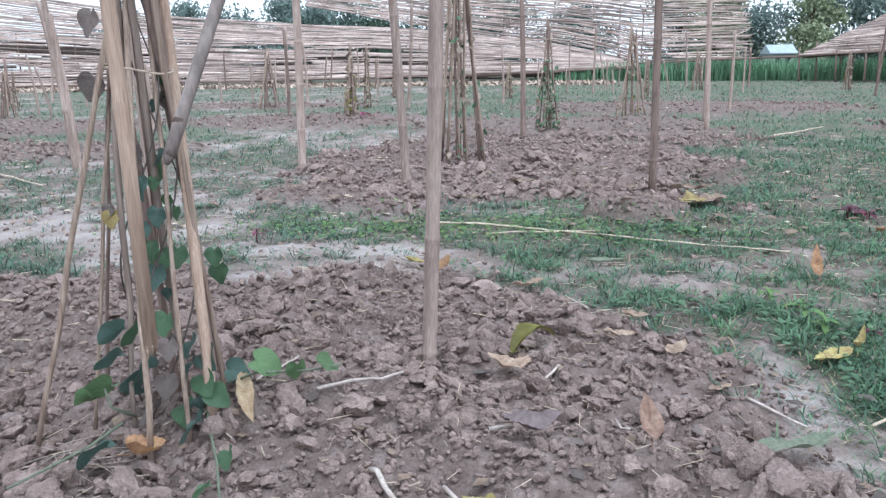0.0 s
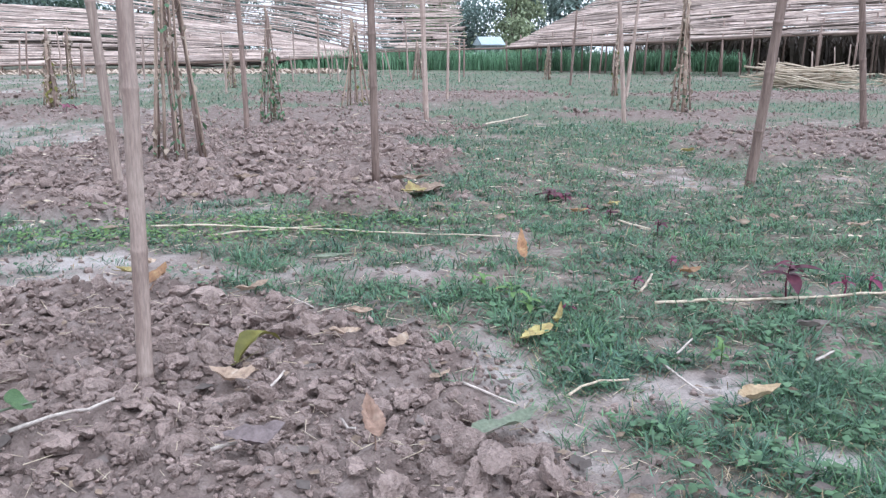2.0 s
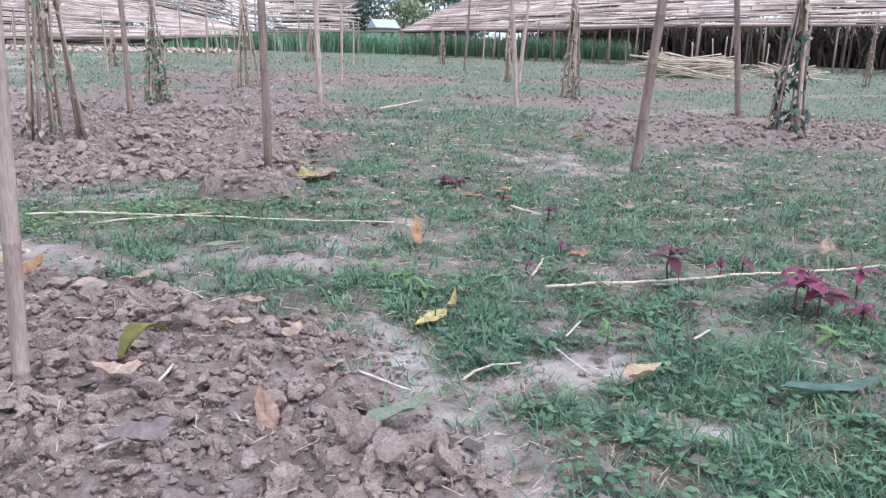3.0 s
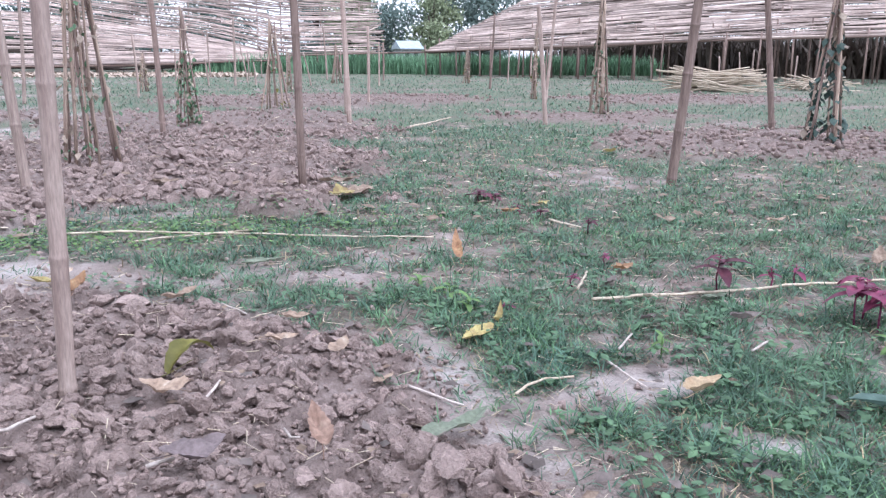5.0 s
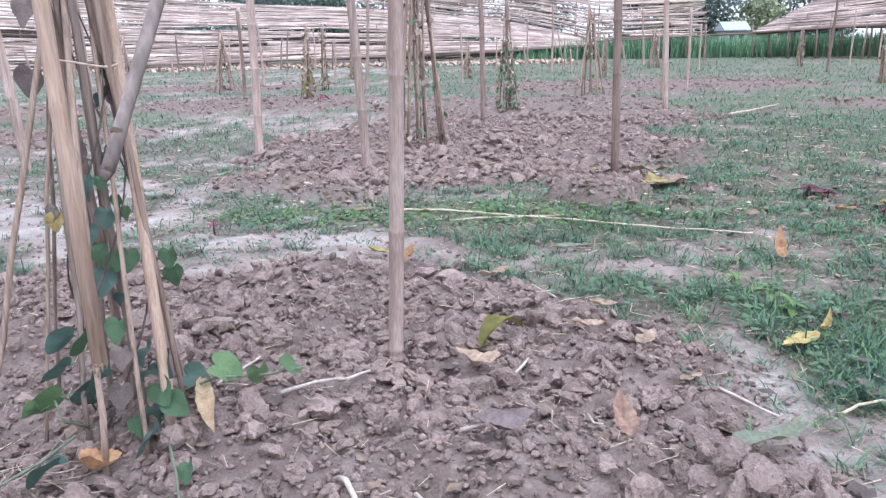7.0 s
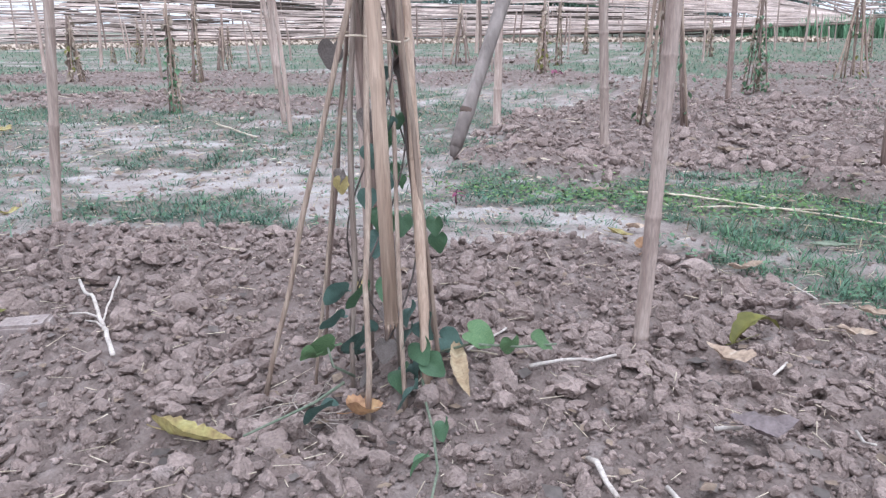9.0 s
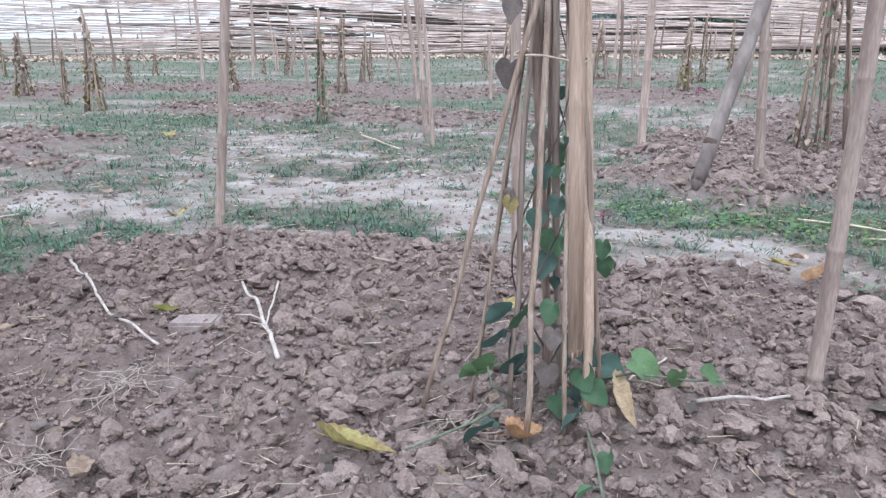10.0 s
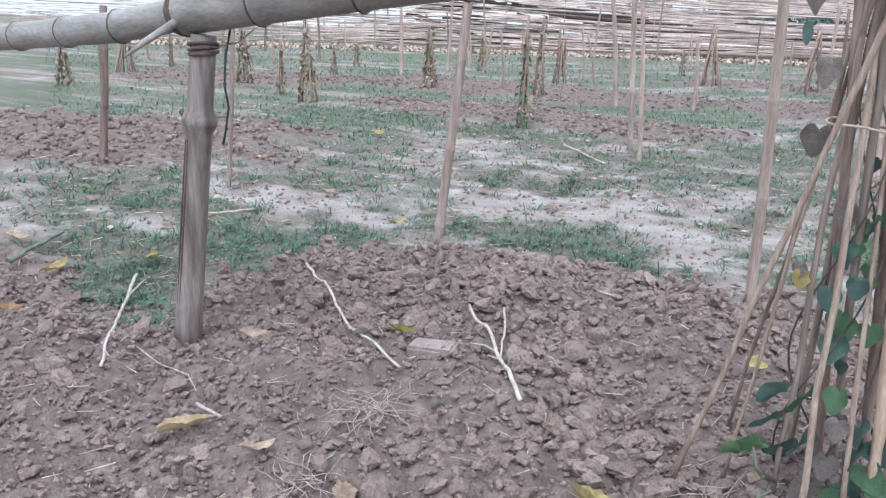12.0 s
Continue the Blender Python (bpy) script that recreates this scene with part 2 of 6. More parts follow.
def land(x, y):
    """Height of the ground."""
    x, y = np.asarray(x, float), np.asarray(y, float)
    bed = tilled(x, y)
    far = 1 / (1 + (x * x + y * y) / 900)
    soil = 0.065 * (fbm(x * 3.1, y * 3.1, 3) - 0.5) + 0.1 * (fbm(x * 9, y * 9, 3) - 0.5) + 0.022 * (fbm(x * 38, y * 38, 2) - 0.5)
    flat = 0.025 * (fbm(x * 1.7, y * 1.7, 3) - 0.5) + 0.014 * (fbm(x * 11, y * 11, 2) - 0.5) + 0.01 * (fbm(x * 33, y * 33, 2) - 0.5)
    heap = 0.04 * np.exp(-((x + 0.4) / 0.17) ** 2 - ((y - 1.45) / 0.13) ** 2)
    return heap - 0.02 + (bed * (0.008 + 0.03 * smooth(2.9, 3.8, y) + soil) + (1 - bed) * flat) * far




def blot(x, y, cx, cy, rx, ry):
    return np.exp(-(((x - cx) / rx) ** 2 + ((y - cy) / ry) ** 2))


def grass_cover(x, y):
    """How thick the grass stands, 0 to 1."""
    x, y = np.asarray(x, float), np.asarray(y, float)
    n = fbm(x * 1.1 + 5, y * 1.5 + 9, 4) + 1.0 * (fbm(x * 6 + 3, y * 7 + 1, 4) - 0.5)
    right = smooth(-0.3, 0.9, x + 0.1 * y - 0.2)
    lift = 0.2 * right
    for cx, cy, rx, ry in ((0.25, 3.3, 1.1, 0.4), (0.3, 3.2, 0.8, 0.35), (-0.8, 3.5, 0.3, 0.22), (1.0, 2.2, 0.35, 0.3), (-2.85, 1.35, 0.4, 0.25), (-2.7, 1.9, 0.25, 0.15), (-3.6, 3.2, 0.7, 0.35),
                           (-1.85, 2.68, 0.35, 0.18), (-1.3, 2.85, 0.4, 0.2), (-3.9, 1.9, 0.4, 0.2), (-1.8, 6.0, 0.8, 0.6), (2.6, 3.2, 0.9, 0.6), (3.6, 5.5, 1.5, 1.2), (-5.5, 5.2, 1.5, 0.7), (-7.6, 7.4, 2.4, 1.2), (-4.7, 4.1, 0.9, 0.4), (-9.5, 10.5, 3.0, 1.5), (-4.0, 9.0, 1.5, 0.9)):
        lift = lift + 0.3 * blot(x, y, cx, cy, rx, ry)
    for cx, cy, rx, ry in ((-0.45, 3.0, 0.3, 0.14), (-1.9, 3.4, 0.45, 0.25), (-1.3, 7.3, 0.6, 0.5), (-2.75, 2.43, 0.4, 0.16), (-2.05, 3.2, 0.5, 0.25), (-3.3, 2.3, 0.5, 0.2),
                           (-3.2, 1.72, 0.3, 0.12), (1.11, 1.53, 0.2, 0.1), (1.15, 1.5, 0.2, 0.1), (0.76, 1.4, 0.17, 0.4), (0.74, 1.3, 0.17, 0.42), (0.85, 2.55, 0.16, 0.18), (1.3, 3.15, 0.16, 0.2), (1.25, 1.15, 0.12, 0.07)):
        lift = lift - 0.34 * blot(x, y, cx, cy, rx, ry)
    v = smooth(0.36, 0.68, n + lift)
    far = smooth(5, 12, np.hypot(x, y)) * 0.9
    return np.clip(np.maximum(v, far * smooth(0.3, 0.55, n)), 0, 1) * (1 - tilled(x, y)) ** 2


def sandy(x, y):
    """Pale sand against brown loam, 0 to 1."""
    x, y = np.asarray(x, float), np.asarray(y, float)
    return smooth(0.3, 0.7, 0.76 - 0.42 * smooth(-0.6, 1.2, x) - 0.25 * smooth(4.5, 8, np.hypot(x, y)) + 0.9 * (fbm(x * 1.6 + 40, y * 2.2 + 11, 4) - 0.5)
                  + 0.32 * (blot(x, y, 0.74, 1.35, 0.22, 0.42) + blot(x, y, 1.12, 1.5, 0.22, 0.12) + blot(x, y, 1.25, 1.15, 0.15, 0.1) + 0.4 * blot(x, y, 0.85, 2.55, 0.2, 0.2)))


# ---- ground ----
def stretched(dense_lo, dense_hi, step, far_lo, far_hi, growth=1.09):
    mid = list(np.arange(dense_lo, dense_hi + step / 2, step))
    for sign, end in ((1, far_hi), (-1, far_lo)):
        s, p = step, (mid[-1] if sign > 0 else mid[0])
        while p * sign < end * sign:
            s *= growth
            p += sign * s
            mid.append(p) if sign > 0 else mid.insert(0, p)
    return np.array(mid)


def mesh_of(name, verts, faces, mat=None, shade=True):
    me = bpy.data.meshes.new(name)
    me.from_pydata([tuple(v) for v in verts], [], [tuple(f) for f in faces])
    if mat:
        me.materials.append(mat)
    if shade:
        me.shade_smooth()
    return me


def array_mesh(name, verts, faces, mat, shade=True, crease=0):
    """A mesh from number arrays of verts (n, 3) and faces (m, 3 or 4); edges sharper than crease degrees stay sharp."""
    me = bpy.data.meshes.new(name)
    verts, faces = np.asarray(verts, np.float32), np.asarray(faces, np.int32)
    me.vertices.add(len(verts))
    me.vertices.foreach_set("co", verts.ravel())
    k = faces.shape[1]
    me.loops.add(faces.size)
    me.loops.foreach_set("vertex_index", faces.ravel())
    me.polygons.add(len(faces))
    me.polygons.foreach_set("loop_start", np.arange(0, faces.size, k, dtype=np.int32))
    me.update(calc_edges=True)
    me.materials.append(mat)
    if shade:
        me.shade_smooth()
    if crease:
        me.set_sharp_from_angle(angle=radians(crease))
    return me


def ground_material():
    mat = bpy.data.materials.new("field_soil")
    mat.use_nodes = True
    n, l = mat.node_tree.nodes, mat.node_tree.links
    b = n["Principled BSDF"]
    b.inputs["Roughness"].default_value, b.inputs["Specular IOR Level"].default_value = 0.95, 0.15
    co = n.new("ShaderNodeTexCoord")

    def tex(scale, detail=5):
        t = n.new("ShaderNodeTexNoise")
        t.inputs["Scale"].default_value, t.inputs["Detail"].default_value = scale, detail
        l.new(co.outputs["Object"], t.inputs["Vector"])
        return t

    def ramp(src, stops):
        r = n.new("ShaderNodeValToRGB")
        e = r.color_ramp.elements
        e[0].position, e[1].position = stops[0][0], stops[-1][0]
        stops = [(p, tuple(DULL * k for k in c)) for p, c in stops]
        e[0].color, e[1].color = (*stops[0][1], 1), (*stops[-1][1], 1)
        for p, c in stops[1:-1]:
            e.new(p).color = (*c, 1)
        l.new(src, r.inputs[0])
        return r

    def mix(fac, a, c, blend="MIX"):
        m = n.new("ShaderNodeMix")
        m.data_type, m.blend_type = "RGBA", blend
        if isinstance(fac, float):
            m.inputs[0].default_value = fac
        else:
            l.new(fac, m.inputs[0])
        l.new(a, m.inputs[6]), l.new(c, m.inputs[7])
        return m.outputs[2]

    bed, cover, sand = n.new("ShaderNodeAttribute"), n.new("ShaderNodeAttribute"), n.new("ShaderNodeAttribute")
    bed.attribute_name, cover.attribute_name, sand.attribute_name = "tilled", "cover", "sandy"
    sward = n.new("ShaderNodeAttribute")
    sward.attribute_name = "sward"
    # Bed ground set darker than the clods to deepen shade in the crevices.
    earth = ramp(tex(22).outputs[0], [(0.3, (0.155, 0.115, 0.103)), (0.55, (0.24, 0.186, 0.168)), (0.75, (0.35, 0.285, 0.265))])
    crust = ramp(tex(4.5, 9).outputs[0], [(0.3, (0.29, 0.23, 0.21)), (0.48, (0.39, 0.335, 0.315)), (0.62, (0.47, 0.42, 0.4)), (0.75, (0.56, 0.52, 0.5))])
    loam = ramp(tex(9, 9).outputs[0], [(0.3, (0.18, 0.137, 0.12)), (0.5, (0.27, 0.213, 0.19)), (0.66, (0.38, 0.315, 0.29)), (0.78, (0.48, 0.43, 0.41))])
    thatch = ramp(tex(38).outputs[0], [(0.35, (0.1, 0.092, 0.07)), (0.55, (0.175, 0.15, 0.125)), (0.72, (0.31, 0.265, 0.24))])
    base = mix(sand.outputs["Fac"], loam.outputs[0], crust.outputs[0])
    base = mix(bed.outputs["Fac"], base, earth.outputs[0])
    base = mix(cover.outputs["Fac"], base, thatch.outputs[0])
    green = ramp(tex(2.3, 9).outputs[0], [(0.35, (0.15, 0.15, 0.115)), (0.52, (0.14, 0.19, 0.12)), (0.68, (0.22, 0.25, 0.16))])
    base = mix(sward.outputs["Fac"], base, green.outputs[0])
    grain = tex(170, 4)
    base = mix(0.4, base, grain.outputs[0], "OVERLAY")
    l.new(base, b.inputs["Base Color"])
    bp = n.new("ShaderNodeBump")
    bp.inputs["Strength"].default_value, bp.inputs["Distance"].default_value = 0.9, 0.012
    l.new(tex(70, 8).outputs[0], bp.inputs["Height"])
    fine = n.new("ShaderNodeBump")
    fine.inputs["Strength"].default_value, fine.inputs["Distance"].default_value = 0.9, 0.004
    l.new(tex(260, 4).outputs[0], fine.inputs["Height"])
    l.new(bp.outputs[0], fine.inputs["Normal"])
    l.new(fine.outputs[0], b.inputs["Normal"])
    return mat


gx = stretched(-2.5, 2.2, 0.018, -700, 700)
gy = stretched(0.5, 3.6, 0.018, -700, 700, 1.06)
GX, GY = np.meshgrid(gx, gy)
gv = np.stack([GX.ravel(), GY.ravel(), land(GX, GY).ravel()], 1)
cols = len(gx)
gi = (np.arange(len(gy) - 1)[:, None] * cols + np.arange(cols - 1)[None, :]).ravel()
ground_mesh = array_mesh("ground", gv, np.stack([gi, gi + 1, gi + cols + 1, gi + cols], 1), ground_material())
for key, values in (("tilled", tilled(GX, GY)), ("cover", grass_cover(GX, GY) * 0.8), ("sandy", sandy(GX, GY)), ("sward", grass_cover(GX, GY) * smooth(4.5, 10, np.hypot(GX, GY)) * 0.65)):
    ground_mesh.attributes.new(key, "FLOAT", "POINT").data.foreach_set("value", values.ravel().astype(np.float32))
HEIGHT = gv[:, 2].reshape(GX.shape)


def ground_z(x, y):
    """The height of the ground sheet at one place."""
    i = min(max(int(np.searchsorted(gx, x)) - 1, 0), len(gx) - 2)
    j = min(max(int(np.searchsorted(gy, y)) - 1, 0), len(gy) - 2)
    u, v = (x - gx[i]) / (gx[i + 1] - gx[i]), (y - gy[j]) / (gy[j + 1] - gy[j])
    low, high = HEIGHT[j, i] * (1 - u) + HEIGHT[j, i + 1] * u, HEIGHT[j + 1, i] * (1 - u) + HEIGHT[j + 1, i + 1] * u
    return float(low * (1 - v) + high * v)


ground = tagged(new("ground", ground_mesh), "dry brown field soil with tilled beds and pale sandy crust", "field", kind="structure")


# ---- building blocks ----
def part(name, me, parent, label=""):
    """One mesh object under a thing or a part; its place is in the parent's own axes."""
    ob = new(name, me)
    ob.parent = parent
    if label:
        ob["label"] = label
    return ob


def thing(name, x, y, label, category, group="", z=None, kind=""):
    """An Empty at the base of a thing."""
    ob = new(name)
    ob.empty_display_size = 0.05
    ob.matrix_basis = Matrix.Translation((x, y, ground_z(x, y) if z is None else z))
    return tagged(ob, label, category, group, kind)


def tube(points, radii, n=8, wobble=0.0, rng=None, caps=True):
    """Rings along a line: verts and faces."""
    pts = [Vector(p) for p in points]
    verts, faces = [], []
    side = None
    for i, p in enumerate(pts):
        d = (pts[min(i + 1, len(pts) - 1)] - pts[max(i - 1, 0)]).normalized()
        if side is None:
            side = d.orthogonal().normalized()
        side = (side - d * side.dot(d)).normalized()
        up = d.cross(side)
        for k in range(n):
            a = 2 * math.pi * k / n
            r = radii[i] * (1 + (wobble * (rng.random() - 0.5) if rng else 0))
            verts.append(p + (side * math.cos(a) + up * math.sin(a)) * r)
    for i in range(len(pts) - 1):
        for k in range(n):
            a, b = i * n + k, i * n + (k + 1) % n
            faces.append((a, b, b + n, a + n))
    if caps:
        faces.append(tuple(reversed(range(n))))
        faces.append(tuple(range((len(pts) - 1) * n, len(pts) * n)))
    return verts, faces


def joined(pieces):
    verts, faces = [], []
    for v, f in pieces:
        o = len(verts)
        verts += v
        faces += [tuple(i + o for i in q) for q in f]
    return verts, faces


def bamboo_line(a, b, r0, r1, rng, spacing=0.24, bend=0.01, first=None):
    """A bamboo culm from a to b with swollen nodes: points and radii."""
    a, b = Vector(a), Vector(b)
    length = (b - a).length
    axis = (b - a) / length
    off = axis.orthogonal().normalized() * bend
    marks = []
    s = (rng.uniform(0.3, 1.0) * spacing) if first is None else first
    while s < length:
        marks.append(s)
        s += spacing * rng.uniform(0.85, 1.15)
    stops = {0.0: 1.0, length: 1.0}
    for m in marks:
        for ds, k in ((-0.02, 0.99), (-0.006, 1.05), (0.0, 1.13), (0.005, 1.04), (0.02, 0.98)):
            if 0 < m + ds < length:
                stops[m + ds] = k
    for i in range(1, 6):
        stops.setdefault(length * i / 6, 1.0)
    pts, radii = [], []
    for s in sorted(stops):
        u = s / length
        pts.append(a + axis * s + off * math.sin(math.pi * u))
        radii.append((r0 + (r1 - r0) * u) * stops[s])
    return pts, radii


def stick_points(a, b, rng, bend=0.01, steps=6):
    a, b = Vector(a), Vector(b)
    out = []
    for i in range(steps + 1):
        u = i / steps
        j = Vector((rng.uniform(-1, 1), rng.uniform(-1, 1), rng.uniform(-1, 1))) * bend
        out.append(a.lerp(b, u) + (j if 0 < i < steps else Vector((0, 0, 0))))
    return out


# ---- slat roofs ----
def along(line, u):
    """A point at the share u of a line of points."""
    pts = [Vector(p) for p in line]
    spans = [(b - a).length for a, b in zip(pts, pts[1:])]
    s = u * sum(spans)
    for a, b, d in zip(pts, pts[1:], spans):
        if s <= d or b is pts[-1]:
            return a.lerp(b, min(s / d, 1.0))
        s -= d


def slat_field(name, eave, ridge, rows, keep, rng, parent, thick=0.028, label="", lo=0.0, hi=1.0, sag=0.1, ragged=0.0, gaps=(), mat=None, slender=lambda u: 1.0):
    """Canes laid side by side between an eave and a ridge, row over row, with missing canes and torn gaps (bearing from, to, height from, to)."""
    verts, faces = [], []
    length = sum((Vector(b) - Vector(a)).length for a, b in zip(eave, eave[1:]))
    for r in range(rows):
        v = lo + (hi - lo) * r / (rows - 1)
        u = -0.01 + rng.uniform(-0.01, 0.02)
        while u < 1.0:
            du = rng.uniform(2.2, 5.5) / length
            u0, u1 = max(u - 0.4 / length + ragged * rng.uniform(0, 1) * (u < 0), 0), min(u + du, 1 - ragged * rng.random())
            u += du
            if rng.random() > (keep(u, v) if callable(keep) else keep) or u1 <= u0 + 0.002:
                continue
            jv = v + rng.uniform(-1.1, 1.1) / rows
            tip = rng.uniform(-1.6, 1.6) / rows
            pts, torn = [], False
            for k in range(5):
                uu = u0 + (u1 - u0) * k / 4
                vv = min(max(jv + tip * (k / 2 - 1), 0.0), 1.0)
                p = along(eave, uu).lerp(along(ridge, uu), vv)
                p.z += sag * 0.5 * (float(value_noise(uu * length * 0.35, vv * 6 + 40)) - 0.5) + (rng.random() - 0.5) * 0.03
                pts.append(p)
                bearing = math.degrees(math.atan2(p.x, p.y))
                for b0, b1, z0, z1 in gaps:
                    swell = 1 - ((2 * bearing - b0 - b1) / (b1 - b0)) ** 2
                    torn |= 0 < k < 4 and swell > 0.1 and abs(p.z - (z0 + z1) / 2) < (z1 - z0) * 0.3 * swell
            if torn:
                continue
            r0 = thick * rng.uniform(0.55, 1.25) * slender(u)
            tv, tf = tube(pts[::2], [r0, r0, r0 * 0.6], 4, caps=False)
            o = len(verts)
            verts += tv
            faces += [tuple(i + o for i in q) for q in tf]
    return part(name, mesh_of(name, verts, faces, mat or ROOF_CANE), parent, label)


def back(line, out, drop):
    """The same line farther off and lower."""
    pts = []
    for x, y, z in line:
        d = math.hypot(x, y)
        pts.append((x * (d + out) / d, y * (d + out) / d, z - drop))
    return pts


rng = random.Random(5)
EAVE_LEFT = [(-44.16, 6.55, 0.1), (-33.51, 16.92, 0.05), (-25.24, 23.71, 0.06), (-12.43, 29.65, 0.2), (-0.07, 34.07, 0.34), (5.7, 34.1, 0.6)]
RIDGE_LEFT = [(-58.29, 10.07, 6.5), (-42.78, 24.61, 5.6), (-26.13, 35.18, 4.6), (-16.92, 39.55, 3.25), (-9.33, 41.0, 2.75), (-3.95, 41.89, 2.55), (3.14, 39.98, 1.6), (5.9, 36.68, 0.85)]
TORN = [(-23.4, -21, 1.8, 2.15), (-29, -26.4, 1.25, 1.65), (-19, -12.6, 1.4, 1.8), (-11.5, -5.4, 1.2, 1.58), (-7.9, -5.4, 0.6, 1.05), (0.9, 2.8, 0.75, 1.05), (-27.6, -23.8, 1.05, 1.45), (-17.5, -12.9, 0.72, 0.98),
        (-13, -7, 0.9, 1.2), (-38.2, -34.2, 1.8, 2.15), (-58.6, -52.7, 0.4, 0.8), (-46, -42, 1.2, 1.5), (-33, -30, 0.7, 0.9), (0.5, 3.2, 0.72, 1.0)]
left_roof = thing("slat_roof", 0, 36, "long low roof of pale dry canes on bamboo posts, torn in places", "trellis roof", "slat roofs round the field", z=0)
left_roof.location = (0, 0, 0)
slat_field("lower_slats", EAVE_LEFT, RIDGE_LEFT, 60, lambda u, v: 0.95 - 0.45 * max(0.0, min(1.0, (0.4 - u) * 5)) * min(1.0, v * 3), rng, left_roof, 0.036, hi=0.52, gaps=TORN, slender=lambda u: 0.5 + 0.5 * float(smooth(0.3, 0.55, u)))
slat_field("upper_slats", EAVE_LEFT, RIDGE_LEFT, 52, lambda u, v: 0.93 - 0.62 * max(0.0, min(1.0, (0.5 - u) * 5)), rng, left_roof, 0.036, lo=0.5, hi=1.0, gaps=TORN, slender=lambda u: 0.5 + 0.5 * float(smooth(0.3, 0.55, u)))
# Added cane sheet behind the torn gaps; its dark colour supplies the shade.
slat_field("shade_sheet", back(EAVE_LEFT, 1.2, 0.25)[2:], back(RIDGE_LEFT, 1.2, 0.55)[2:], 22, 0.96, rng, left_roof, 0.085, "added sheet of darkened canes standing in for roof shade", lo=0.08, hi=0.6, mat=SHADE_CANE)
EAVE_UPPER = [(-9.9, 41.19, 3.75), (-6.9, 41.72, 3.2), (-3.2, 41.51, 2.55), (0.2, 41.09, 2.05), (3.13, 39.98, 1.72), (5.03, 37.78, 1.23), (5.74, 34.6, 0.76), (9.75, 31.8, 0.9)]
RIDGE_UPPER = [(-10.75, 47.86, 6.75), (-6.21, 48.67, 7.07), (0.5, 48.2, 6.9), (3.6, 47.97, 6.79), (7.0, 46.0, 6.5), (9.5, 44.4, 6.2), (10.8, 43.4, 6.0), (12.2, 42.45, 5.9)]
upper_roof = thing("slat_roof", 0, 0, "higher roof of pale dry canes with ragged ends", "trellis roof", "slat roofs round the field", z=0)
upper_roof.location = (0, 0, 0)
slat_field("slats", EAVE_UPPER, RIDGE_UPPER, 96, 0.93, rng, upper_roof, 0.038, ragged=0.012)
EAVE_RIGHT = [(10.86, 30.44, 0.93), (16.79, 20.84, 1.28), (19.99, 17.74, 1.42), (27.86, 7.0, 1.6), (30.27, -4.92, 1.7)]
RIDGE_RIGHT = [(17.41, 34.67, 3.4), (26.15, 27.96, 4.6), (30.32, 23.1, 4.8), (39.75, 10.41, 4.8), (42.33, -6.51, 4.8)]
right_roof = thing("slat_roof", 0, 0, "wide roof of pale dry canes over dark shade", "trellis roof", "slat roofs round the field", z=0)
right_roof.location = (0, 0, 0)
slat_field("lower_slats", EAVE_RIGHT, RIDGE_RIGHT, 62, 0.95, rng, right_roof, 0.034, hi=0.6)
# Another added dark sheet, so the right roof looks shaded underneath.
slat_field("shade_sheet", back(EAVE_RIGHT, 0.8, 0.1), back(RIDGE_RIGHT, 0.8, 0.4), 30, 0.97, rng, right_roof, 0.06, "added sheet of darkened canes standing in for roof shade", lo=0.02, hi=0.9, mat=SHADE_CANE)
slat_field("upper_slats", EAVE_RIGHT, RIDGE_RIGHT, 28, 0.9, rng, right_roof, 0.028, lo=0.6, hi=1.0, gaps=[(44, 52, 2.0, 2.3)])


def roof_rail(roof, line, r, count, hang=0.02):
    pts = [along(line, i / count) - Vector((0, 0, 0.05)) for i in range(count + 1)]
    for p in pts:
        p.z += rng.uniform(-hang, hang)
    v, f = tube(pts, [r] * len(pts), 6)
    part("rail", mesh_of("rail", v, f, BAMBOO_OLD), roof, "dark bamboo eave rail")


roof_rail(left_roof, EAVE_LEFT[2:], 0.035, 26)
roof_rail(upper_roof, EAVE_UPPER[6:], 0.035, 5)
roof_rail(right_roof, EAVE_RIGHT, 0.035, 20)
v, f = tube([along(EAVE_UPPER, 1.0) - Vector((0, 0, 0.05)), along(EAVE_RIGHT, 0.0) - Vector((0, 0, 0.05))], [0.035, 0.035], 6)
part("rail", mesh_of("rail", v, f, BAMBOO_OLD), left_roof, "dark bamboo eave rail")


def roof_posts(roof, eave, ridge, us, vs):
    for u in us:
        for w in vs:
            uu = min(max(u + rng.uniform(-0.012, 0.012), 0), 1)
            p = along(eave, uu).lerp(along(ridge, uu), w)
            g = ground_z(p.x, p.y)
            if p.z - g < 0.4:
                continue
            v, f = tube([(p.x + rng.uniform(-0.08, 0.08), p.y, g - 0.1), (p.x, p.y, p.z + rng.uniform(-0.05, 0.25))], [0.035, 0.03], 6)
            part("post", mesh_of("post", v, f, BAMBOO_OLD), roof)


roof_posts(right_roof, EAVE_RIGHT, RIDGE_RIGHT, [i / 36 for i in range(33)], (0.0, 0.12, 0.3))
roof_posts(left_roof, EAVE_LEFT, RIDGE_LEFT, [0.35 + i / 26 for i in range(16)], (0.12, 0.5))
roof_posts(upper_roof, EAVE_UPPER, RIDGE_UPPER, [0.3 + i / 12 for i in range(9)], (0.03, 0.4))


